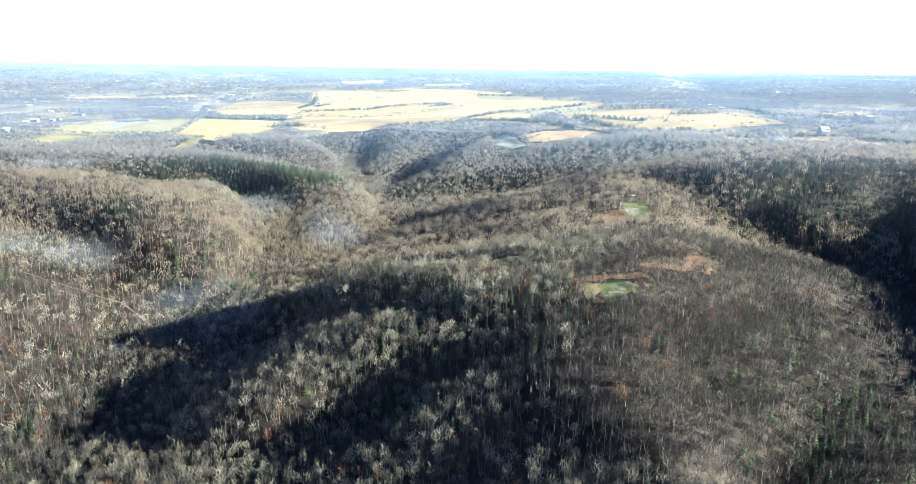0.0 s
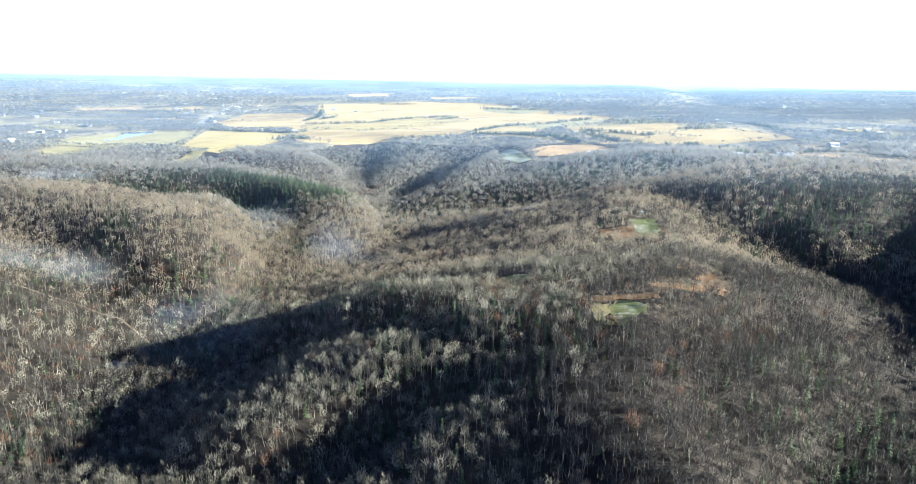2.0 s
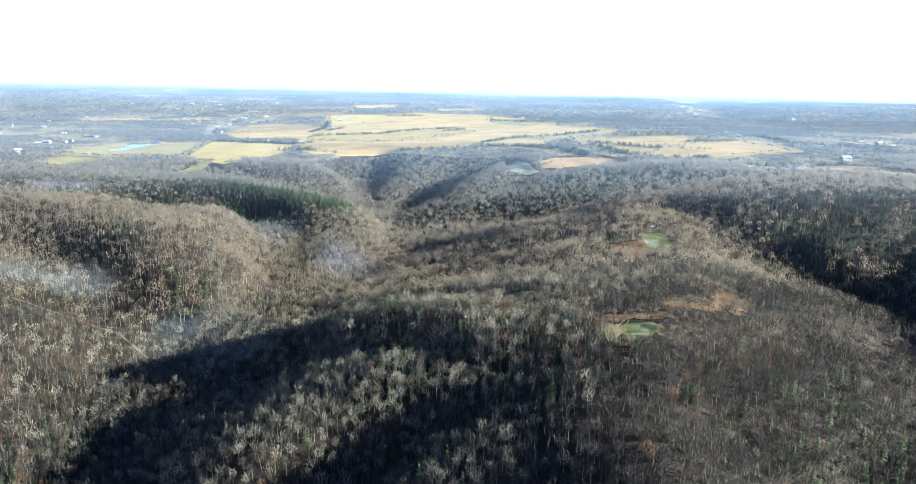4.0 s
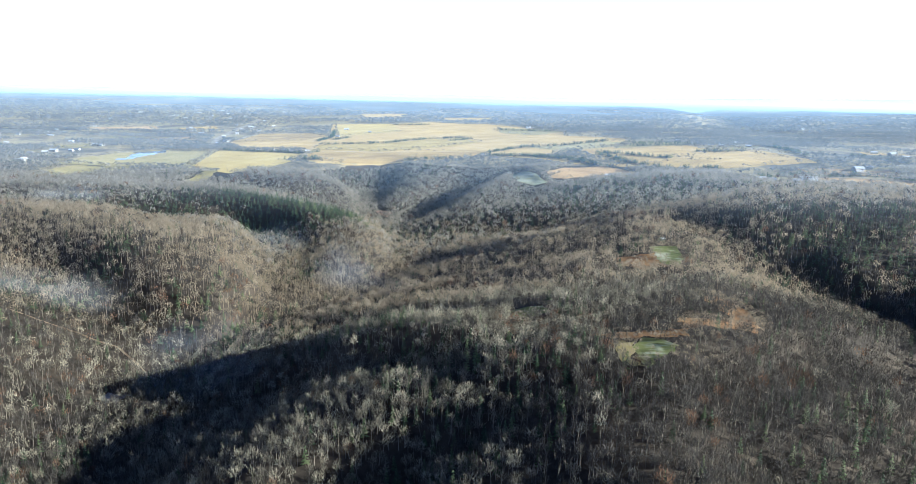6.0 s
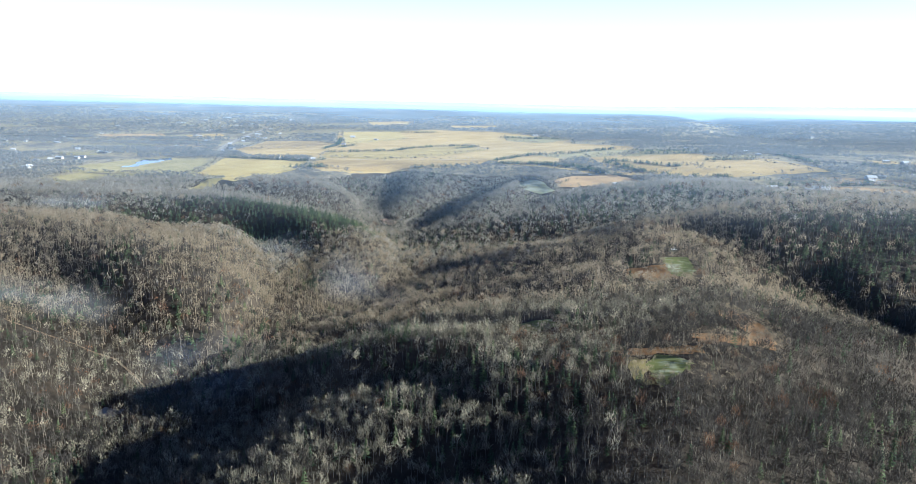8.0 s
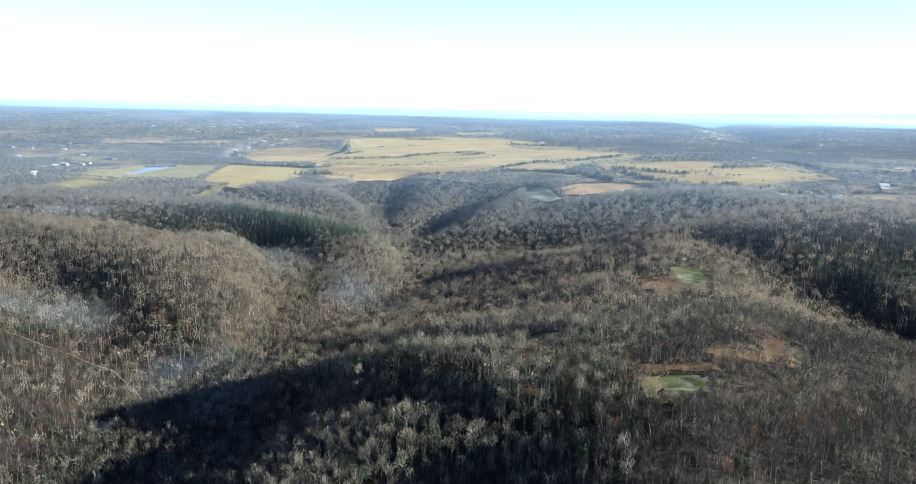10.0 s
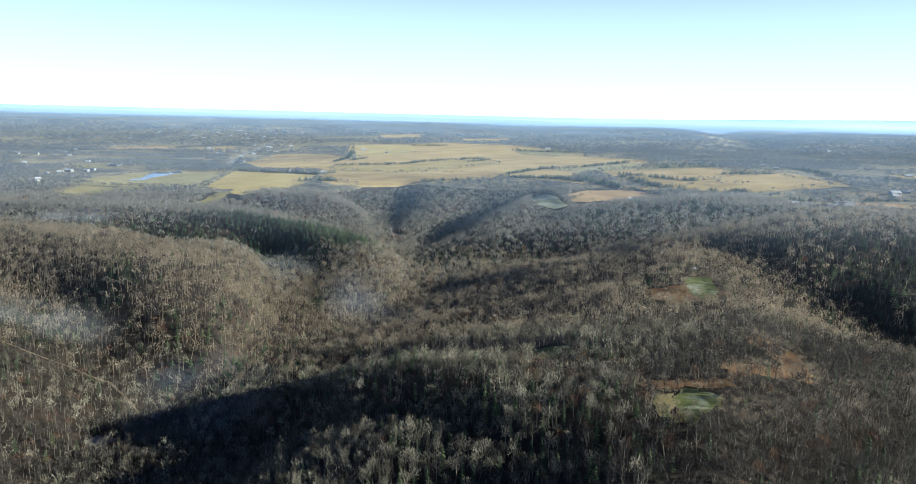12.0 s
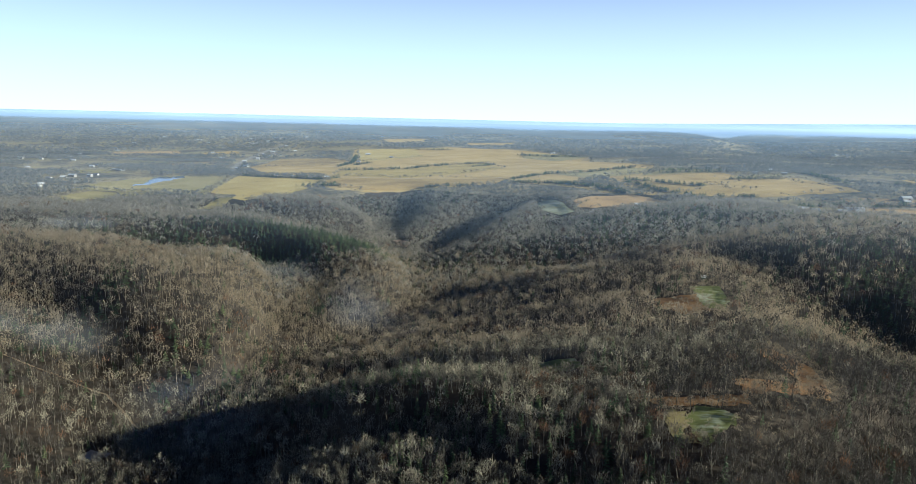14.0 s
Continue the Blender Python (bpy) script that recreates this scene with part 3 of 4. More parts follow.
def cedar_tree(seed, sprays, width, tall=11.0, girth=2.3):
    rng = np.random.default_rng(seed)
    wv, wf, tv, tf = [], [], [], []
    limb(wv, wf, np.array([0, 0, -1.0]), np.array([0, 0, tall * 0.9]), 0.16, 0.03)
    for k in range(sprays):
        t = (k + 0.5) / sprays
        a = k * 2.4 + rng.uniform(-0.3, 0.3)
        r = girth * (1 - t) ** 0.75 * rng.uniform(0.75, 1.15) + 0.15
        base = np.array([0, 0, 0.8 + t * (tall - 1.2)])
        tip = base + (math.cos(a) * r, math.sin(a) * r, rng.uniform(-0.3, 0.7))
        s = np.array([-math.sin(a), math.cos(a), 0]) * width * (1.2 - 0.7 * t)
        n = len(tv)
        tv += [base + (0, 0, 0.5), base + (tip - base) * 0.6 + s, tip, base + (tip - base) * 0.6 - s]
        tf += [(n, n + 1, n + 2), (n, n + 2, n + 3)]
    return (np.array(wv), np.array(wf)), (np.array(tv), np.array(tf))


def scatter(x0, x1, y0, y1, step, seed):
    rng = np.random.default_rng(seed)
    x, y = np.meshgrid(np.arange(x0, x1, step), np.arange(y0, y1, step))
    x = x.ravel() + rng.uniform(-0.48, 0.48, x.size) * step
    y = y.ravel() + rng.uniform(-0.48, 0.48, y.size) * step
    return x, y, rng


def join(name, kinds, x, y, size, turn, pick, mats, label, category):
    """Many trees as one object; kinds: list of (wood, twigs)."""
    vs, fs, ms, ts, base = [], [], [], [], 0
    z = height(x, y)
    own = np.random.default_rng(len(x)).uniform(0, 1, len(x))
    for k, pair in enumerate(kinds):
        sel = np.flatnonzero(pick == k)
        if not len(sel):
            continue
        for slot, (v, f) in enumerate(pair):
            if not len(v):
                continue
            c, s = np.cos(turn[sel])[:, None], np.sin(turn[sel])[:, None]
            w, h = size[sel, 0][:, None], size[sel, 1][:, None]
            p = np.stack([(v[:, 0] * c - v[:, 1] * s) * w + x[sel, None], (v[:, 0] * s + v[:, 1] * c) * w + y[sel, None], v[:, 2] * h + z[sel, None]], -1)
            vs.append(p.reshape(-1, 3))
            ts.append(np.repeat(own[sel], len(v)))
            fs.append((f[None] + (np.arange(len(sel)) * len(v))[:, None, None]).reshape(-1, 3) + base)
            ms.append(np.full(len(sel) * len(f), slot))
            base += len(sel) * len(v)
    if not vs:
        return None
    me = mesh_from(name, np.concatenate(vs), np.concatenate(fs), mats, np.concatenate(ms))
    me.attributes.new("tone", "FLOAT", "POINT").data.foreach_set("value", np.concatenate(ts).astype(np.float32))
    return tagged(new(name, me), label, category, kind="stuff")


def evergreen_share(x, y):
    """Where cedars and pines stand among the hardwoods."""
    share = 0.03 + 0.25 * smooth(0.25, 0.6, fbm(x, y, 110, 2, 21))
    share = share + np.minimum(0.66, 1.6 * np.exp(-(((x + 330) / 200) ** 2 + ((y - 1088) / 40) ** 2)))
    share = share + 0.5 * np.exp(-(((x + 225) / 60) ** 2 + ((y - 1070) / 50) ** 2))
    share = share + 0.42 * np.exp(-(((x - 290) / 190) ** 2 + ((y - 1140) / 110) ** 2))
    share = share + 0.48 * np.exp(-(((x - 450) / 140) ** 2 + ((y - 770) / 130) ** 2))
    share = share + 0.15 * np.exp(-(((x - 40) / 110) ** 2 + ((y - 1060) / 70) ** 2))
    share = share + 0.3 * np.exp(-(((x + 200) / 70) ** 2 + ((y - 640) / 70) ** 2))
    return share + 0.32 * np.exp(-(((x - 235) / 70) ** 2 + ((y - 350) / 60) ** 2))


def sizes(rng, n, lo, hi):
    w = rng.uniform(lo, hi, n)
    return np.column_stack([w, w * rng.uniform(0.88, 1.15, n)])


NEAR = [bare_tree(s, 5, 66, 2, 0.18, spread=2.5 + 0.3 * (s % 5), tall=10.0 + 0.9 * (s % 4), reach=0.62) for s in range(10)]
FINE = [bare_tree(20 + s, 3, 29, 2, 0.26, spread=2.8 + 0.25 * (s % 5), tall=9.6 + 0.8 * (s % 4), reach=0.64, tufts=8, tuft=0.4) for s in range(8)]
MID = [bare_tree(50 + s, 1, 22, 1, 0.36, spread=3.1 + 0.25 * (s % 4), tall=9.4 + 0.7 * (s % 3), low=0.4, reach=0.66, tufts=20, tuft=0.5) for s in range(8)]
FAINT = [bare_tree(70 + s, 0, 6, 1, 0.6, spread=3.2 + 0.3 * (s % 4), tall=9.4 + 0.7 * (s % 3), reach=0.7, tufts=13, tuft=0.85) for s in range(8)]
NEAR_CEDAR = [cedar_tree(90 + s, 30, 0.85) for s in range(4)]
MID_CEDAR = [cedar_tree(100 + s, 26, 1.0, tall=8.6, girth=3.0) for s in range(4)]


def scrub(x, y):
    """Young growth round the grassy clearings."""
    hit = np.zeros(x.shape, bool)
    for n, poly in enumerate(CLEARINGS):
        for d in (0, 12, 24) if n < 3 else (0, 8):
            hit |= inside([(px + 0.93 * d, py - 0.37 * d) for px, py in poly], x, y)
    return hit


def woodland(x, y, rng, hard, ever, lo, hi, where, twig=M_TWIG):
    free = ~is_open(x, y)
    x, y = x[free], y[free]
    n = len(x)
    turn, u = rng.uniform(0, 6.28, n), rng.uniform(0, 1, n)
    share = evergreen_share(x, y)
    is_ever = u < share
    rust = ~is_ever & (rng.uniform(0, 1, n) < 0.01 + 0.12 * smooth(0.2, 0.6, fbm(x, y, 60, 2, 33)))
    # Dark twigs crowd the east flank and far east hill in place of shade.
    oak = ~is_ever & ~rust & (twig is not M_HAZETWIG) & (rng.uniform(0, 1, n) < 0.1 + 0.8 * np.maximum(np.maximum(1.1 * smooth(-50, 60, x - 25 - 0.8 * np.maximum(0, y - 370)) * smooth(640, 520, y), 0.7 * smooth(-170, -230, x) * smooth(600, 500, y)), np.maximum((0.25 + 0.15 * smooth(-50, -200, x)) * smooth(0.1, 0.5, fbm(x, y, 130, 2, 35)), np.maximum(np.exp(-(((x + 390) / 90) ** 2 + ((y - 590) / 50) ** 2)), 0.95 * np.exp(-(((x - 470) / 170) ** 2 + ((y - 770) / 120) ** 2) ** 2)))))
    for sel, kinds, mats, kind, label, cat in ((oak, hard, [M_BARK, M_SHADEOAK], "oak_woodland", "leafless oak trees with shade-darkened twigs " + where, "woodland"), (~is_ever & ~rust & ~oak, hard, [M_BARK if hard is NEAR or hard is FINE else twig, twig], "bare_woodland", "leafless grey-brown hardwood trees " + where, "woodland"),
                                          (rust, hard, [M_BARK, M_RUSSET], "oak_woodland", "oaks keeping russet-brown leaves " + where, "woodland"),
                                          (is_ever, ever, [M_BARK, M_CEDAR], "evergreen_woodland", "dark green cedars and pines " + where, "woodland")):
        s = np.flatnonzero(sel)
        big = sizes(rng, len(s), lo, hi) * np.where(scrub(x[s], y[s]), 0.52, 1.0)[:, None]
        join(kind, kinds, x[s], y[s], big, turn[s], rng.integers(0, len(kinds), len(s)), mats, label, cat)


# nearest slope: trees that stand one by one
x, y, rng = scatter(-260, 260, 255, 560, 4.5, 1)
fan = np.abs(x) < 0.7 * y + 30
x, y = x[fan], y[fan]
order = np.argsort(y + 0.25 * np.abs(x - 20))
first, rest = order[:290], order[290:]


def single_tree(pair, mats, name, label):
    root = new(name)
    tagged(root, label, "tree", "trees of the nearest slope")
    for pname, (v, f), m in zip(("trunk", "crown"), pair, mats):
        me = mesh_from(pname, v, f, [m])
        me.attributes.new("tone", "FLOAT", "POINT").data.foreach_set("value", np.full(len(v), random.uniform(0.2, 0.9), np.float32))
        ob = new(pname, me)
        ob.parent = root
    return root


single = [single_tree(k, (M_BARK, M_TWIG), "bare_tree", "leafless grey-brown hardwood tree on a wooded slope") for k in NEAR]
single_rust = [single_tree(k, (M_BARK, M_RUSSET), "oak_tree", "oak tree keeping russet-brown winter leaves") for k in NEAR[:3]]
single_ever = [single_tree(k, (M_BARK, M_CEDAR), "cedar_tree", "dark green cedar tree among bare hardwoods") for k in NEAR_CEDAR]
used = set()
ev = evergreen_share(x, y)
for k in first:
    u = rng.uniform()
    pool = single_ever if u < ev[k] else single_rust if u > 0.95 else single
    src = pool[rng.integers(len(pool))]
    s = rng.uniform(0.78, 1.12)
    m = Matrix.Translation((x[k], y[k], float(height(x[k], y[k])))) @ Matrix.Rotation(rng.uniform(0, 6.28), 4, "Z") @ Matrix.Scale(s, 4)
    if src.name in used:
        ob = copy_thing(src, m)
    else:
        used.add(src.name)
        ob = src
        ob.matrix_basis = m
for src in single + single_rust + single_ever:
    if src.name not in used:
        for c in list(src.children):
            bpy.data.objects.remove(c)
        bpy.data.objects.remove(src)

close = y[rest] + rng.uniform(-30, 30, len(rest)) < 440
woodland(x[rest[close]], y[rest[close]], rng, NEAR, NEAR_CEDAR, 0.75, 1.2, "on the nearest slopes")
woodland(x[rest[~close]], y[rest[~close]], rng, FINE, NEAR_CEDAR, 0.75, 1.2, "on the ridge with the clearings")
# the same hills either side and beyond
x, y, rng = scatter(-1130, 1130, 255, 1700, 6.2, 2)
fan = (np.abs(x) < 0.7 * y + 60) & ((y > 560) | (np.abs(x) > 260)) & ((plainness(x, y) < 0.6) | ((fbm(x * 0.7, y * 1.5, 210, 3, 41) > -0.12) & (y < 1330)))
x, y = x[fan], y[fan]
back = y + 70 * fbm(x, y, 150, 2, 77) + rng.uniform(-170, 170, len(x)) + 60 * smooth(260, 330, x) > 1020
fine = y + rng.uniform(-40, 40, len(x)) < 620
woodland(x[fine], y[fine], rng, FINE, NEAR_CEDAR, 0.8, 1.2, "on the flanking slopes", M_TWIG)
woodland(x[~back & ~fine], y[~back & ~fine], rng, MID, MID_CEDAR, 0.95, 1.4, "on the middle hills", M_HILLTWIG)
woodland(x[back], y[back], rng, FAINT, MID_CEDAR, 0.88, 1.3, "round the creek's head", M_HAZETWIG)
LOW = [bare_tree(150 + s, 0, 0, 1, 2.0, spread=4.6, tall=11, tufts=9, tuft=1.8) for s in range(4)]
LOW_CEDAR = [cedar_tree(160 + s, 6, 1.6) for s in range(3)]
x, y, rng = scatter(-1400, 1400, -150, 1500, 20, 3)
fan = ((np.abs(x) >= 0.7 * y + 60) | (y < 255)) & ~((np.abs(x) < 130) & (y > -60) & (y < 255))
woodland(x[fan], y[fan], rng, LOW, LOW_CEDAR, 1.0, 1.5, "on the outer hills")

x, y, rng = scatter(-130, 130, -60, 255, 6.0, 8)
woodland(x, y, rng, FAINT, MID_CEDAR, 0.75, 1.1, "on the southern spur")

CLUMP = [bare_tree(170 + s, 0, 0, 1, 4.2, spread=8, tall=9, tufts=12, tuft=2.4) for s in range(5)]
SMALL = [bare_tree(180 + s, 0, 0, 1, 1.9, spread=4.0, tall=9, tufts=12, tuft=1.15) for s in range(6)]
# low shrubs round the clearings
x, y, rng = scatter(60, 235, 385, 770, 2.6, 6)
ring = np.zeros(x.shape, bool)
for poly in CLEARINGS:
    cx, cy = np.mean([p[0] for p in poly]), np.mean([p[1] for p in poly])
    wide = [(cx + (px - cx) * 1.35, cy + (py - cy) * 1.35) for px, py in poly]
    slim = [(cx + (px - cx) * 0.8, cy + (py - cy) * 0.8) for px, py in poly]
    ring |= inside(wide, x, y) & ~inside(slim, x, y)
ring &= rng.uniform(0, 1, x.size) < 0.6
for poly, share in zip(CLEARINGS, (0.03, 0.9, 0.45, 0.5, 0.4, 0.03, 0.35, 0.05)):
    ring |= inside(poly, x, y) & (rng.uniform(0, 1, x.size) < share)
ring |= scrub(x, y) & ~is_open(x, y) & (rng.uniform(0, 1, x.size) < 0.4)
x, y = x[ring], y[ring]
join("shrubs", MID, x, y, sizes(rng, len(x), 0.28, 0.55), rng.uniform(0, 6, len(x)), rng.integers(0, len(MID), len(x)), [M_BARK, M_HILLTWIG], "low bare shrubs fringing the grassy clearings", "shrubs")

# woods of the plain, in belts between the farms
x, y, rng = scatter(-2200, 2200, 1330, 2750, 10.5, 4)
wood = (plainness(x, y) > 0.6) & (fbm(x * 0.7, y * 1.5, 210, 3, 41) > -0.16) & (np.abs(x) < 0.75 * y + 60)
x, y = x[wood], y[wood]
free = np.ones(x.shape, bool)
for poly in OPEN:
    if all(poly is not p for p, label in FARM):
        free &= ~inside(poly, x, y)
for poly, label in FARM:
    free &= ~inside(poly, x, y) | (fbm(x * 0.6, y * 1.6, 170, 3, 47) > 0.14)
x, y = x[free], y[free]
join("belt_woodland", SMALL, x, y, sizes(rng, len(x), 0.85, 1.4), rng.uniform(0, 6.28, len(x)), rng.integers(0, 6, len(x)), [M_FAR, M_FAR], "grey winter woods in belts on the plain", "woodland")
x, y, rng = scatter(-3700, 3700, 2700, 4860, 26.5, 5)
wood = (fbm(x * 0.5, y * 1.6, 300, 3, 43) > -0.3) & (np.abs(x) < 0.75 * y + 60) & ~is_open(x, y)
x, y = x[wood], y[wood]
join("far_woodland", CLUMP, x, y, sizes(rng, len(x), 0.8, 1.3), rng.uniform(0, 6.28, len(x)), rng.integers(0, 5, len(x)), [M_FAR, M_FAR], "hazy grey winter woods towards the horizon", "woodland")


def hedgerow(line, seed, gap=3, width=4):
    rng = np.random.default_rng(seed)
    px, py = [], []
    for (x0, y0), (x1, y1) in zip(line, line[1:]):
        for k in range(int(math.hypot(x1 - x0, y1 - y0) / gap)):
            f = rng.uniform()
            px.append(x0 + (x1 - x0) * f + rng.normal(0, width))
            py.append(y0 + (y1 - y0) * f + rng.normal(0, width))
    px, py = np.array(px), np.array(py)
    n = len(px)
    join("hedgerow", MID_CEDAR, px, py, sizes(rng, n, 0.9, 1.3) * (1.5, 0.8), rng.uniform(0, 6, n), rng.integers(0, 4, n), [M_BARK, M_CEDAR], "dark cedar hedgerow between hay fields", "hedgerow")


for n, line in enumerate((
        [(-234, 2166), (-173, 2290), (-110, 2359), (5, 2420)],
        [(61, 1767), (161, 1910), (274, 1930), (414, 2077)],
        [(44, 1675), (139, 1646), (219, 1538), (265, 1470), (302, 1443)],
        [(59, 1684), (146, 1654), (229, 1549), (275, 1477)],
        [(302, 1505), (365, 1454)],
        [(783, 1923), (751, 1670), (720, 1513)],
        [(651, 1337), (694, 1288), (722, 1224), (791, 1157)],
        [(521, 1267), (616, 1310), (670, 1244)],
        [(823, 1539), (840, 1454), (857, 1381)],
        [(-128, 1610), (-76, 1619), (-16, 1613)],
        [(434, 1863), (513, 1869), (612, 1887)],
        [(-372, 1634), (-334, 1679)],
        [(-503, 2842), (-441, 2428), (-462, 2287)],
        [(-299, 3129), (-146, 3114)],
        [(314, 1671), (382, 1577), (440, 1504)],
        [(-640, 1940), (-520, 1880), (-400, 1830)],
        [(-420, 2150), (-330, 2150), (-250, 2165)],
        [(302, 1617), (342, 1492), (392, 1428)],
        [(440, 1939), (588, 1953)],
        [(-33, 2264), (32, 2360)],
        [(530, 1640), (652, 1644)],
        [(127, 2800), (341, 2642)],
        [(354, 1423), (507, 1389)],
        [(-418, 2340), (-382, 2435)],
        [(-412, 1798), (-367, 1860)],
        [(-398, 1629), (-306, 1625)])):
    hedgerow(line, 300 + n)

# bare trees and brush along the edges of the fields
for n, poly in enumerate([p for p in OPEN if min(q[1] for q in p) > 1100 and max(q[1] for q in p) < 3400]):
    rng = np.random.default_rng(500 + n)
    px, py = [], []
    for (x0, y0), (x1, y1) in zip(poly, poly[1:] + poly[:1]):
        if rng.uniform() < 0.6:
            for k in range(int(math.hypot(x1 - x0, y1 - y0) / 9)):
                f = rng.uniform()
                px.append(x0 + (x1 - x0) * f + rng.normal(0, 3))
                py.append(y0 + (y1 - y0) * f + rng.normal(0, 3))
    px, py = np.array(px), np.array(py)
    join("hedgerow", SMALL, px, py, sizes(rng, len(px), 0.5, 1.0), rng.uniform(0, 6, len(px)), rng.integers(0, 6, len(px)), [M_TWIG, M_TWIG], "bare grey trees along a field's edge", "hedgerow")

# cedars standing alone in the pond's pasture
rng = np.random.default_rng(7)
lone = single_tree(MID_CEDAR[0], (M_BARK, M_CEDAR), "pasture_cedar", "dark cedar tree standing alone in a pasture")
lone["group"] = "cedars in the pasture"
for n, (px, py) in enumerate([(-883, 1582), (-862, 1598), (-811, 1579), (-787, 1569), (-717, 1550), (-675, 1539), (-667, 1536), (-645, 1529), (-632, 1511), (-600, 1475), (-751, 1561), (-476, 1385), (-471, 1387), (-482, 1386)]):
    m = Matrix.Translation((px, py, float(height(px, py)))) @ Matrix.Rotation(rng.uniform(0, 6), 4, "Z") @ Matrix.Scale(rng.uniform(0.6, 1.1), 4)
    if n:
        copy_thing(lone, m)
    else:
        lone.matrix_basis = m


# bare trees standing alone in the hay fields
rng = np.random.default_rng(19)
fields = [p for p, label in FARM] + [p for p in OPEN if min(q[1] for q in p) > 1300 and max(q[1] for q in p) < 3000]
field_trees = [single_tree(MID[k], (M_BARK, M_TWIG), "field_tree", "bare grey tree standing alone in a hay field") for k in (1, 4)]
for t in field_trees:
    t["group"] = "trees in the hay fields"
count = 0
for n in range(900):
    px, py = rng.uniform(-900, 900), rng.uniform(1330, 2800)
    if count < 150 and any(inside(p, np.array([px]), np.array([py]))[0] for p in fields) and rng.uniform() < 0.6:
        m = Matrix.Translation((px, py, float(height(px, py)))) @ Matrix.Rotation(rng.uniform(0, 6), 4, "Z") @ Matrix.Scale(rng.uniform(0.5, 1.0), 4)
        if count < 2:
            field_trees[count].matrix_basis = m
        else:
            copy_thing(field_trees[count % 2], m)
        count += 1


# ---- buildings ----
def box(bm, x0, x1, y0, y1, z0, z1):
    v = [bm.verts.new(p) for p in ((x0, y0, z0), (x1, y0, z0), (x1, y1, z0), (x0, y1, z0), (x0, y0, z1), (x1, y0, z1), (x1, y1, z1), (x0, y1, z1))]
    for f in ((3, 2, 1, 0), (4, 5, 6, 7), (0, 1, 5, 4), (1, 2, 6, 5), (2, 3, 7, 6), (3, 0, 4, 7)):
        bm.faces.new([v[k] for k in f])


def house(name, w, d, h, rise, wall_mat, roof_mat, label, category, windows=3):
    root = new(name)
    tagged(root, label, category, "houses and barns of the plain")
    bm = bmesh.new()
    box(bm, -w / 2, w / 2, -d / 2, d / 2, -1.5, h)
    g = [bm.verts.new(p) for p in ((-w / 2, -d / 2, h), (-w / 2, d / 2, h), (-w / 2, 0, h + rise), (w / 2, -d / 2, h), (w / 2, d / 2, h), (w / 2, 0, h + rise))]
    bm.faces.new((g[0], g[2], g[1]))
    bm.faces.new((g[3], g[4], g[5]))
    part("wall", bm, wall_mat, root)
    bm = bmesh.new()
    e, o, t = 0.5, 0.6, 0.22
    for s in (-1, 1):
        lo = h - rise * e / (d / 2)
        v = [bm.verts.new(p) for p in ((-w / 2 - o, s * (d / 2 + e), lo), (w / 2 + o, s * (d / 2 + e), lo), (w / 2 + o, 0, h + rise), (-w / 2 - o, 0, h + rise),
                                       (-w / 2 - o, s * (d / 2 + e), lo + t), (w / 2 + o, s * (d / 2 + e), lo + t), (w / 2 + o, 0, h + rise + t), (-w / 2 - o, 0, h + rise + t))]
        for f in ((3, 2, 1, 0), (4, 5, 6, 7), (0, 1, 5, 4), (1, 2, 6, 5), (2, 3, 7, 6), (3, 0, 4, 7)):
            bm.faces.new([v[k] for k in f])
    part("roof", bm, roof_mat, root)
    bm = bmesh.new()
    box(bm, w * 0.12, w * 0.12 + (1.0 if windows else 3.4), -d / 2 - 0.07, -d / 2 + 0.05, 0.0, 2.1 if windows else 3.2)
    part("door", bm, M_DOOR, root, "dark plank door")
    if windows:
        bm = bmesh.new()
        box(bm, w * 0.25, w * 0.25 + 0.7, d * 0.12, d * 0.12 + 0.7, h + rise * 0.4, h + rise + 0.8)
        part("chimney", bm, M_BRICK, root, "brick chimney")
    for k in range(windows):
        bm = bmesh.new()
        cx = (k + 0.5) / windows * w - w / 2
        box(bm, cx - 0.55, cx + 0.55, -d / 2 - 0.05, -d / 2 + 0.05, h * 0.4, h * 0.82)
        part("window", bm, M_GLASS, root)
    return root


M_DOOR = material("dark_planks", [(0.2, (0.06, 0.04, 0.03)), (0.8, (0.12, 0.08, 0.06))], (0.5, 3.0), 0.7)
M_BRICK = material("chimney_brick", [(0.2, (0.2, 0.08, 0.05)), (0.8, (0.32, 0.15, 0.1))], (0.8, 5.0), 0.85)
KINDS = [house("house", 13, 8, 3.0, 2.4, M_WALL, M_ROOF, "white-sided single-storey house with a grey roof", "house"),
         house("house", 11, 8, 5.2, 2.8, M_WALL, M_ROOF, "two-storey pale farmhouse with a grey roof", "house"),
         house("barn", 18, 11, 4.2, 3.2, M_WALL, M_METAL, "pale barn with a white metal roof", "barn", 0),
         house("long_shed", 42, 13, 3.6, 2.4, M_WALL, M_METAL, "long low white poultry shed", "shed", 0)]
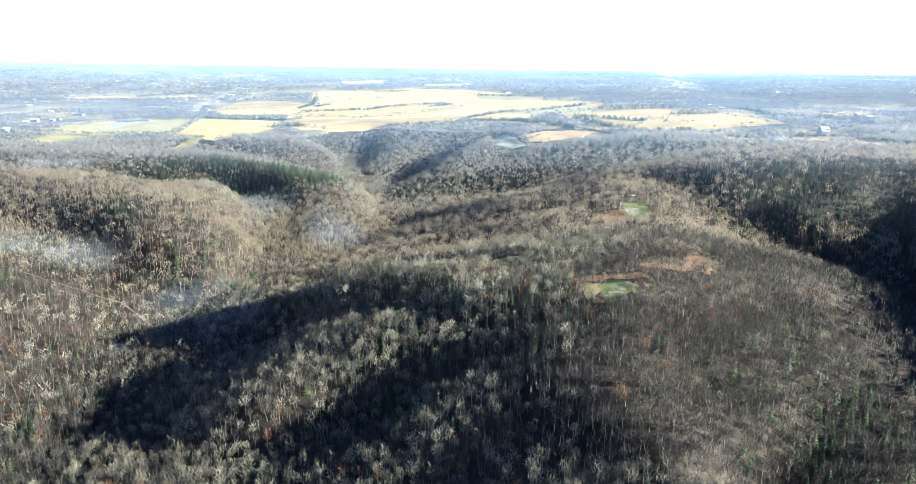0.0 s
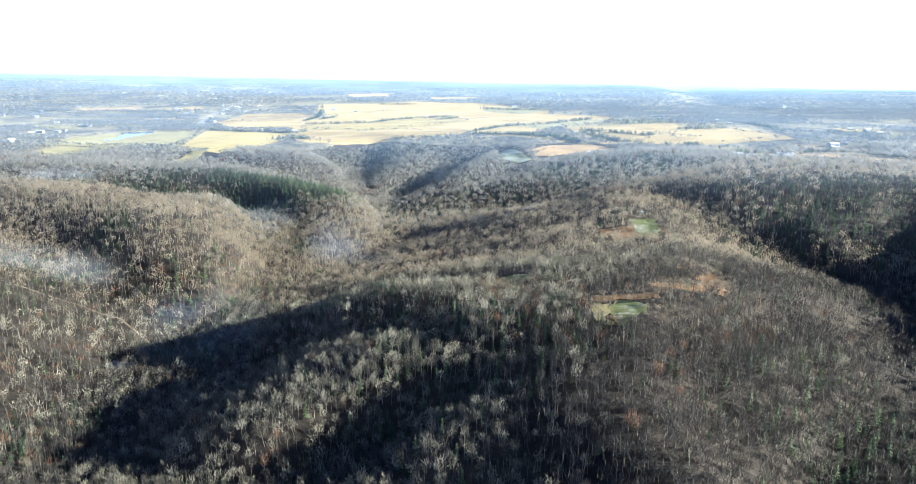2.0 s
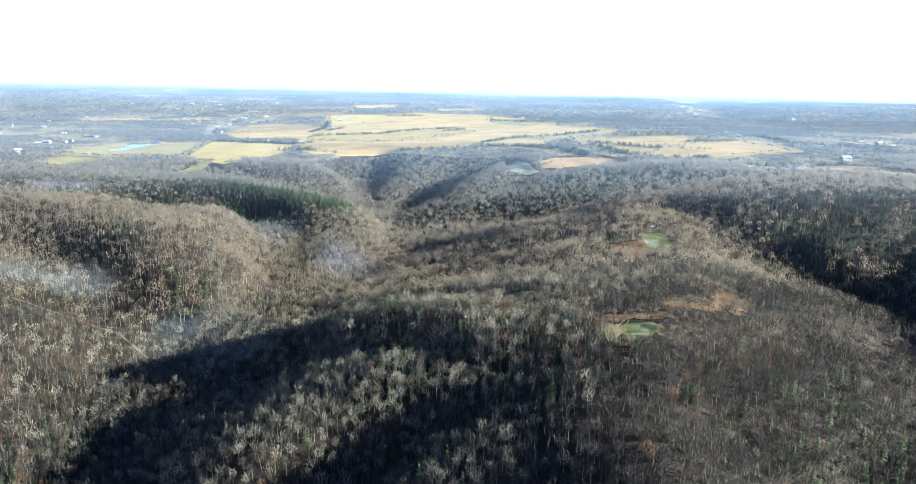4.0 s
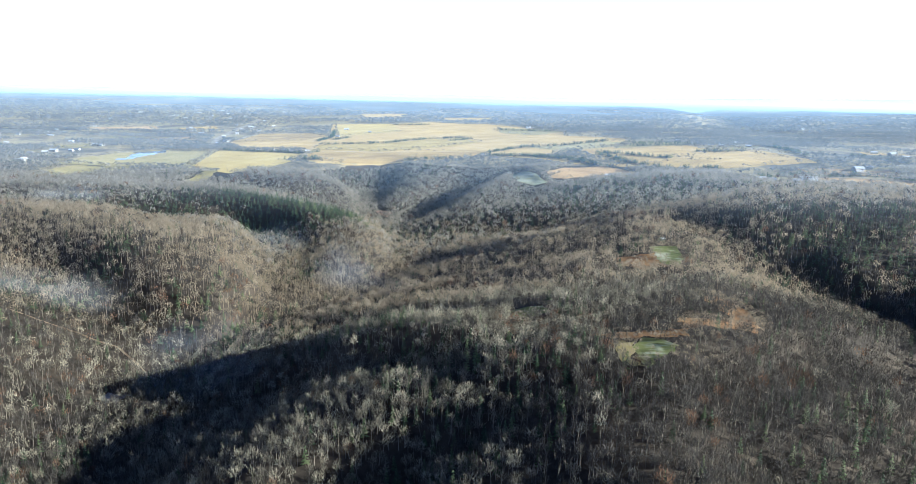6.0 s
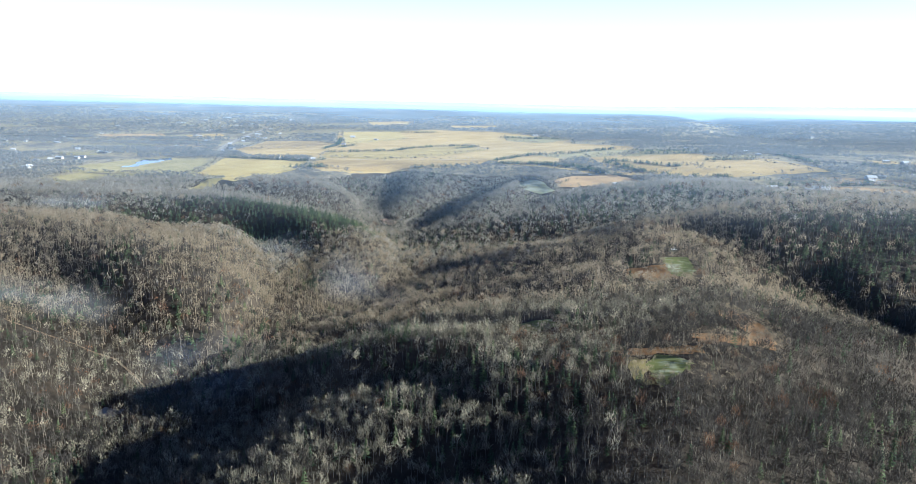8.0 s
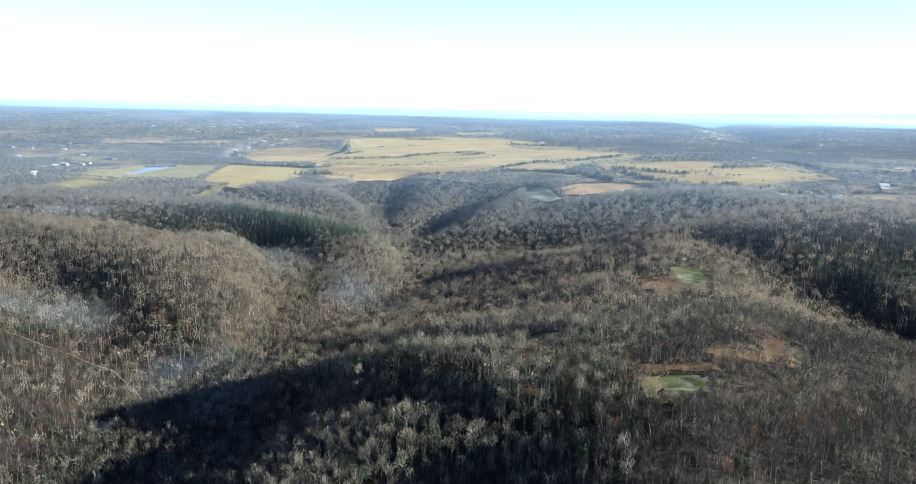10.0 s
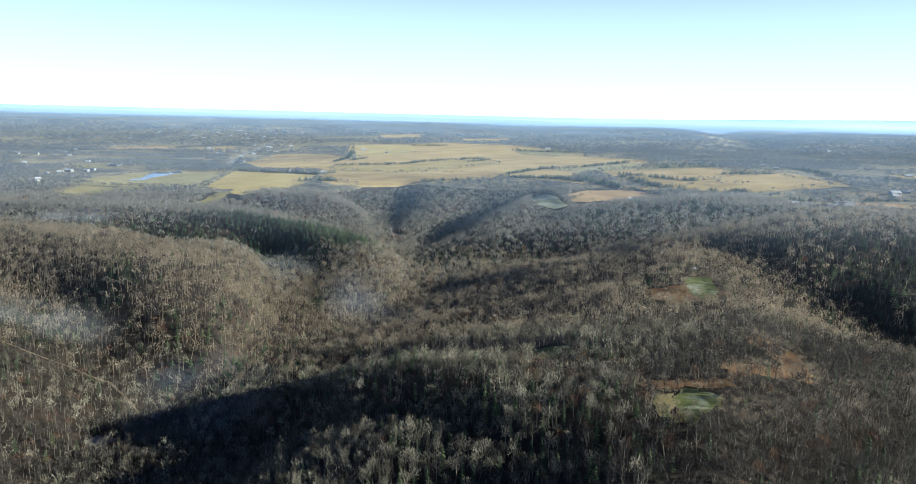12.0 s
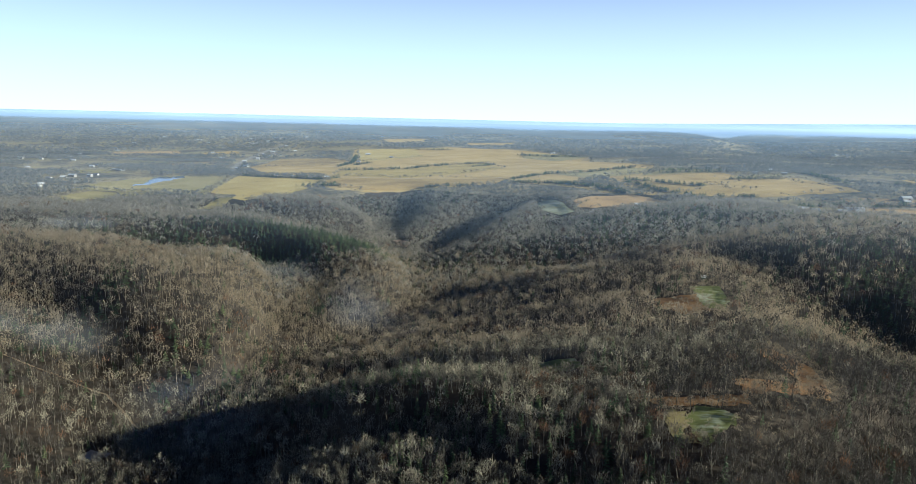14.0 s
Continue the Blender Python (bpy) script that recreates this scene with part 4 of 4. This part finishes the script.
SITES = [(-545, 1919, 0), (-528, 1941, 1), (-489, 1882, 0), (-470, 1901, 2), (-436, 1851, 0), (-416, 1865, 0), (-390, 1822, 1), (-457, 1942, 0), (-750, 2203, 0), (-757, 2306, 2), (-845, 2547, 0), (-840, 2680, 1),
         (-1067, 1777, 0), (-1051, 1812, 0), (-1049, 1847, 2), (-1018, 1873, 0), (-1020, 1906, 0), (-976, 1589, 2), (-996, 1637, 0), (-1037, 2047, 3), (-890, 2904, 0), (-892, 3032, 2), (-985, 3133, 0), (-1110, 3448, 3), (-1083, 3592, 2),
         (-1099, 3803, 3), (-1206, 3707, 2), (-1312, 3894, 3), (-1235, 3492, 2), (-1374, 3722, 3), (-1086, 3983, 3), (-968, 3891, 2), (-1315, 3407, 2), (-1424, 3547, 3), (-984, 2589, 0), (-967, 2658, 2), (-1643, 3657, 3), (-1615, 3294, 2), (-1712, 4032, 3),
         (494, 1202, 2), (511, 1195, 0), (545, 1177, 0), (565, 1193, 2), (585, 1208, 0), (556, 1150, 1), (737, 1349, 2), (761, 1357, 0), (725, 1325, 0), (934, 1645, 0), (942, 1587, 2), (917, 1500, 0), (851, 1322, 0), (855, 1302, 2),
         (271, 1320, 2), (654, 1827, 0), (701, 1854, 1), (702, 1776, 0), (-430, 2484, 0), (-464, 2883, 2), (-351, 2732, 0), (604, 2025, 0), (260, 2835, 2), (349, 2897, 0), (1292, 2885, 2), (1410, 2989, 2), (1695, 2722, 2)]
rng = np.random.default_rng(11)
for n in range(28):
    a = rng.uniform()
    SITES.append((-1500 + a * 650 + rng.normal(0, 200), 2150 + a * 1200 + rng.normal(0, 200), int(rng.choice([0, 0, 0, 1, 2, 3], p=[.25, .25, .2, .1, .15, .05]))))
placed = set()
for sx, sy, k in SITES:
    m = Matrix.Translation((sx, sy, float(height(sx, sy)) + 0.6)) @ Matrix.Rotation(rng.uniform(-0.5, 0.5), 4, "Z")
    if k in placed:
        copy_thing(KINDS[k], m)
    else:
        placed.add(k)
        KINDS[k].matrix_basis = m
cabin = house("cabin", 6, 4.5, 2.6, 1.4, M_WALL, M_METAL, "small white cabin at the top of a clearing", "cabin", 1)
cabin.matrix_basis = Matrix.Translation((217, 782, float(height(217, 782)) + 0.4)) @ Matrix.Rotation(0.4, 4, "Z")

# ---- the hazy distance: a glowing strip with haze painted into its colours ----
haze = bpy.data.materials.new("glowing_haze_backdrop")
haze.use_nodes = True
hn, hl = haze.node_tree.nodes, haze.node_tree.links
hn.remove(hn["Principled BSDF"])
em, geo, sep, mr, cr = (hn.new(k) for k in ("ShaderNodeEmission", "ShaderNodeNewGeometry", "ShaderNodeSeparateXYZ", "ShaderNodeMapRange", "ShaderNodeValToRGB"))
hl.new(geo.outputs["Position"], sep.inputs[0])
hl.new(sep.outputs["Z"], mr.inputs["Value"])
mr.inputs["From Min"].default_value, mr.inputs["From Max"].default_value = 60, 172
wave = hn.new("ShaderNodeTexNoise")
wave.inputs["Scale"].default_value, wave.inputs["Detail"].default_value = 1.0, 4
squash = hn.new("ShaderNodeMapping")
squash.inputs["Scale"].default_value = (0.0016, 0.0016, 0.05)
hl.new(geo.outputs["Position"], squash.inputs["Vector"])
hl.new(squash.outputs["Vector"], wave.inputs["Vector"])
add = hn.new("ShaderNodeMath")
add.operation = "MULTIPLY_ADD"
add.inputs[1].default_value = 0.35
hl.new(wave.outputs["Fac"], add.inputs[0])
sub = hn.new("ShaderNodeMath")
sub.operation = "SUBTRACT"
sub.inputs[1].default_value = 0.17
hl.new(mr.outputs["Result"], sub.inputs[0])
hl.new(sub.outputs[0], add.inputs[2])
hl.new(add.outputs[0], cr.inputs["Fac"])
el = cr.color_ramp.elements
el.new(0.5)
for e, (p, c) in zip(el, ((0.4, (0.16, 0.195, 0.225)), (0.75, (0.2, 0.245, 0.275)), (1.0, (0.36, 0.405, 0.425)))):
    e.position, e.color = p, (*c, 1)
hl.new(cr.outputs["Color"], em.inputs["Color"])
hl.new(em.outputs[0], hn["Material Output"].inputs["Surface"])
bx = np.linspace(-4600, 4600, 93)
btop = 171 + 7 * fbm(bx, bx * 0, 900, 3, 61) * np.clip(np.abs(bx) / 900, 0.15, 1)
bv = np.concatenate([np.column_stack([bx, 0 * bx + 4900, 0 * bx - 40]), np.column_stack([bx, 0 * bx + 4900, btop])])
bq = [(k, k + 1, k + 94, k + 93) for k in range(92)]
tagged(new("backdrop", mesh_from("backdrop", bv, bq, [haze])), "glowing backdrop painted as pale blue hazy hills at the horizon", "backdrop", kind="structure")


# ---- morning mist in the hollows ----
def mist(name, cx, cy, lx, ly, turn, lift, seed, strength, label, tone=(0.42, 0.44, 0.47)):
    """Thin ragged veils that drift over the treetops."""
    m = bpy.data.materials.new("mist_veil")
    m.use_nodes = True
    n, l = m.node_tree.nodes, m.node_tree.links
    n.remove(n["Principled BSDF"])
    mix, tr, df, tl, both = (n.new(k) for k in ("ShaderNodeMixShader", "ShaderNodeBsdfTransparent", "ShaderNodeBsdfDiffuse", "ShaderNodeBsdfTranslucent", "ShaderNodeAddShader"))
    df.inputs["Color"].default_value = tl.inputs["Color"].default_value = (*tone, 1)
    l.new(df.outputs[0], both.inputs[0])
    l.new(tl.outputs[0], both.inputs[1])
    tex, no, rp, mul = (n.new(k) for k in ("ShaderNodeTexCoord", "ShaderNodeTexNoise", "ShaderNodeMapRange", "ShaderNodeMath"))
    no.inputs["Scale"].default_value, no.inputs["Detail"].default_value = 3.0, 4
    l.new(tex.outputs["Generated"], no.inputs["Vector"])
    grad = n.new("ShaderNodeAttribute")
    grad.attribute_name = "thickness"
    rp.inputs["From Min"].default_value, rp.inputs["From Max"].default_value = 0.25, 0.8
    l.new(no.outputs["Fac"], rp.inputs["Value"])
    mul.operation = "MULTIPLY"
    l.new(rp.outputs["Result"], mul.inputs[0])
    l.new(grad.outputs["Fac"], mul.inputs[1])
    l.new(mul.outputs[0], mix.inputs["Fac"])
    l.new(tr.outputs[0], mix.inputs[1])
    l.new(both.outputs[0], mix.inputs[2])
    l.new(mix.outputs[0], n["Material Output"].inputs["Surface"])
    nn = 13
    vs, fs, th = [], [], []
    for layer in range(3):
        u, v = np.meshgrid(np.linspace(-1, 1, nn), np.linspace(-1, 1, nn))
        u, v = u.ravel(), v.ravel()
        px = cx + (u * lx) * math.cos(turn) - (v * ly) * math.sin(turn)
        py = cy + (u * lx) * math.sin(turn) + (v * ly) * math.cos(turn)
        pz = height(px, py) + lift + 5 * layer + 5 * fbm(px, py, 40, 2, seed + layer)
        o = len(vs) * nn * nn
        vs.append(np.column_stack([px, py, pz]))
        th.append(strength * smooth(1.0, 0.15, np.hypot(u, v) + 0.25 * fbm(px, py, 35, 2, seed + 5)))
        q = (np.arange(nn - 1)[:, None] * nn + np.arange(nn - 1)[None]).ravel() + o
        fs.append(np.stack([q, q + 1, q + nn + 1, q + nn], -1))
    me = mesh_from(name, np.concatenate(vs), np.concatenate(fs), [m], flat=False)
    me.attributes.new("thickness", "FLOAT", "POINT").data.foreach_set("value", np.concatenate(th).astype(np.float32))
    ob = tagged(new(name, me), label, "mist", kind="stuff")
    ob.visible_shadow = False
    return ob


mist("mist", -371, 650, 85, 42, -0.25, 18, 71, 0.15, "thin white mist drifting over bare trees in a hollow")
# Dark blue tone of the next two veils also stands in for blue shade.
mist("mist", -110, 780, 50, 190, 0.45, 16, 75, 0.06, "thin mist along the creek, tinted with blue shade", (0.17, 0.29, 0.5))
mist("mist", -190, 560, 60, 90, 0.4, 14, 76, 0.055, "thin mist along the creek, tinted with blue shade", (0.17, 0.29, 0.5))
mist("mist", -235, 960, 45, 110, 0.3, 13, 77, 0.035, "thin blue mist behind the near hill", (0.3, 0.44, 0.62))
mist("mist", -590, 1085, 80, 30, 0.1, 18, 72, 0.22, "thin blue mist lying in a side valley")
mist("mist", 1520, 4718, 120, 330, -0.2, 14, 74, 0.22, "pale mist filling the far river gorge")


# ---- one translucent sheet in place of thin blue morning haze over valleys and plain ----
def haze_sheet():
    m = bpy.data.materials.new("haze_stand_in")
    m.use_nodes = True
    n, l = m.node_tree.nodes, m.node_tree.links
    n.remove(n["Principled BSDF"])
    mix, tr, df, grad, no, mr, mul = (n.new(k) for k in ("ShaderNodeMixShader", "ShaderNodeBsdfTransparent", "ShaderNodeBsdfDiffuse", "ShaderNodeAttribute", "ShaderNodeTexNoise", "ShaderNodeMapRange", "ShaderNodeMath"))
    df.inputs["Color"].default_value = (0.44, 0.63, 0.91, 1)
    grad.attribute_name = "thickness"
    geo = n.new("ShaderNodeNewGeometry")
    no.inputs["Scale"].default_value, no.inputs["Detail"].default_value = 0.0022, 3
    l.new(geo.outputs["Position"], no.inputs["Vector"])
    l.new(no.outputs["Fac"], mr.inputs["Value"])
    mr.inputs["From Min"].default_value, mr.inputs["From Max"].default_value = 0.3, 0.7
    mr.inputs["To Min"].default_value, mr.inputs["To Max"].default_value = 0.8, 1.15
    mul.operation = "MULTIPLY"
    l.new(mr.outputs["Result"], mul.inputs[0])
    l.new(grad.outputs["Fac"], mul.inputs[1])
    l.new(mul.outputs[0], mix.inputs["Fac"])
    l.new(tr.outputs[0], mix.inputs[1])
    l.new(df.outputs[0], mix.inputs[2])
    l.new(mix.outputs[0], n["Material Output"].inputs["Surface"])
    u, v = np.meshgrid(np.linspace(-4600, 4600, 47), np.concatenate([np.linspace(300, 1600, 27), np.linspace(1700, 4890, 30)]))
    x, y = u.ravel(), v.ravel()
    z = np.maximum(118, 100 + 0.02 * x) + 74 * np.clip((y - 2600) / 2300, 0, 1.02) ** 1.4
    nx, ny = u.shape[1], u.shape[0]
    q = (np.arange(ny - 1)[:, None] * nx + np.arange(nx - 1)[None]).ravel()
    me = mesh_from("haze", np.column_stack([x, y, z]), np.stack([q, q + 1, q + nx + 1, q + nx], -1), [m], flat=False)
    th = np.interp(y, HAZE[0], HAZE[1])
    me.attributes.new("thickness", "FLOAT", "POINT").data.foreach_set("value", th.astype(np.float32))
    ob = tagged(new("haze", me), "translucent pale blue sheet standing in for haze over the valleys and plain", "haze", kind="stuff")
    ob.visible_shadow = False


# distance, and how densely the sheet's haze colour is laid on there
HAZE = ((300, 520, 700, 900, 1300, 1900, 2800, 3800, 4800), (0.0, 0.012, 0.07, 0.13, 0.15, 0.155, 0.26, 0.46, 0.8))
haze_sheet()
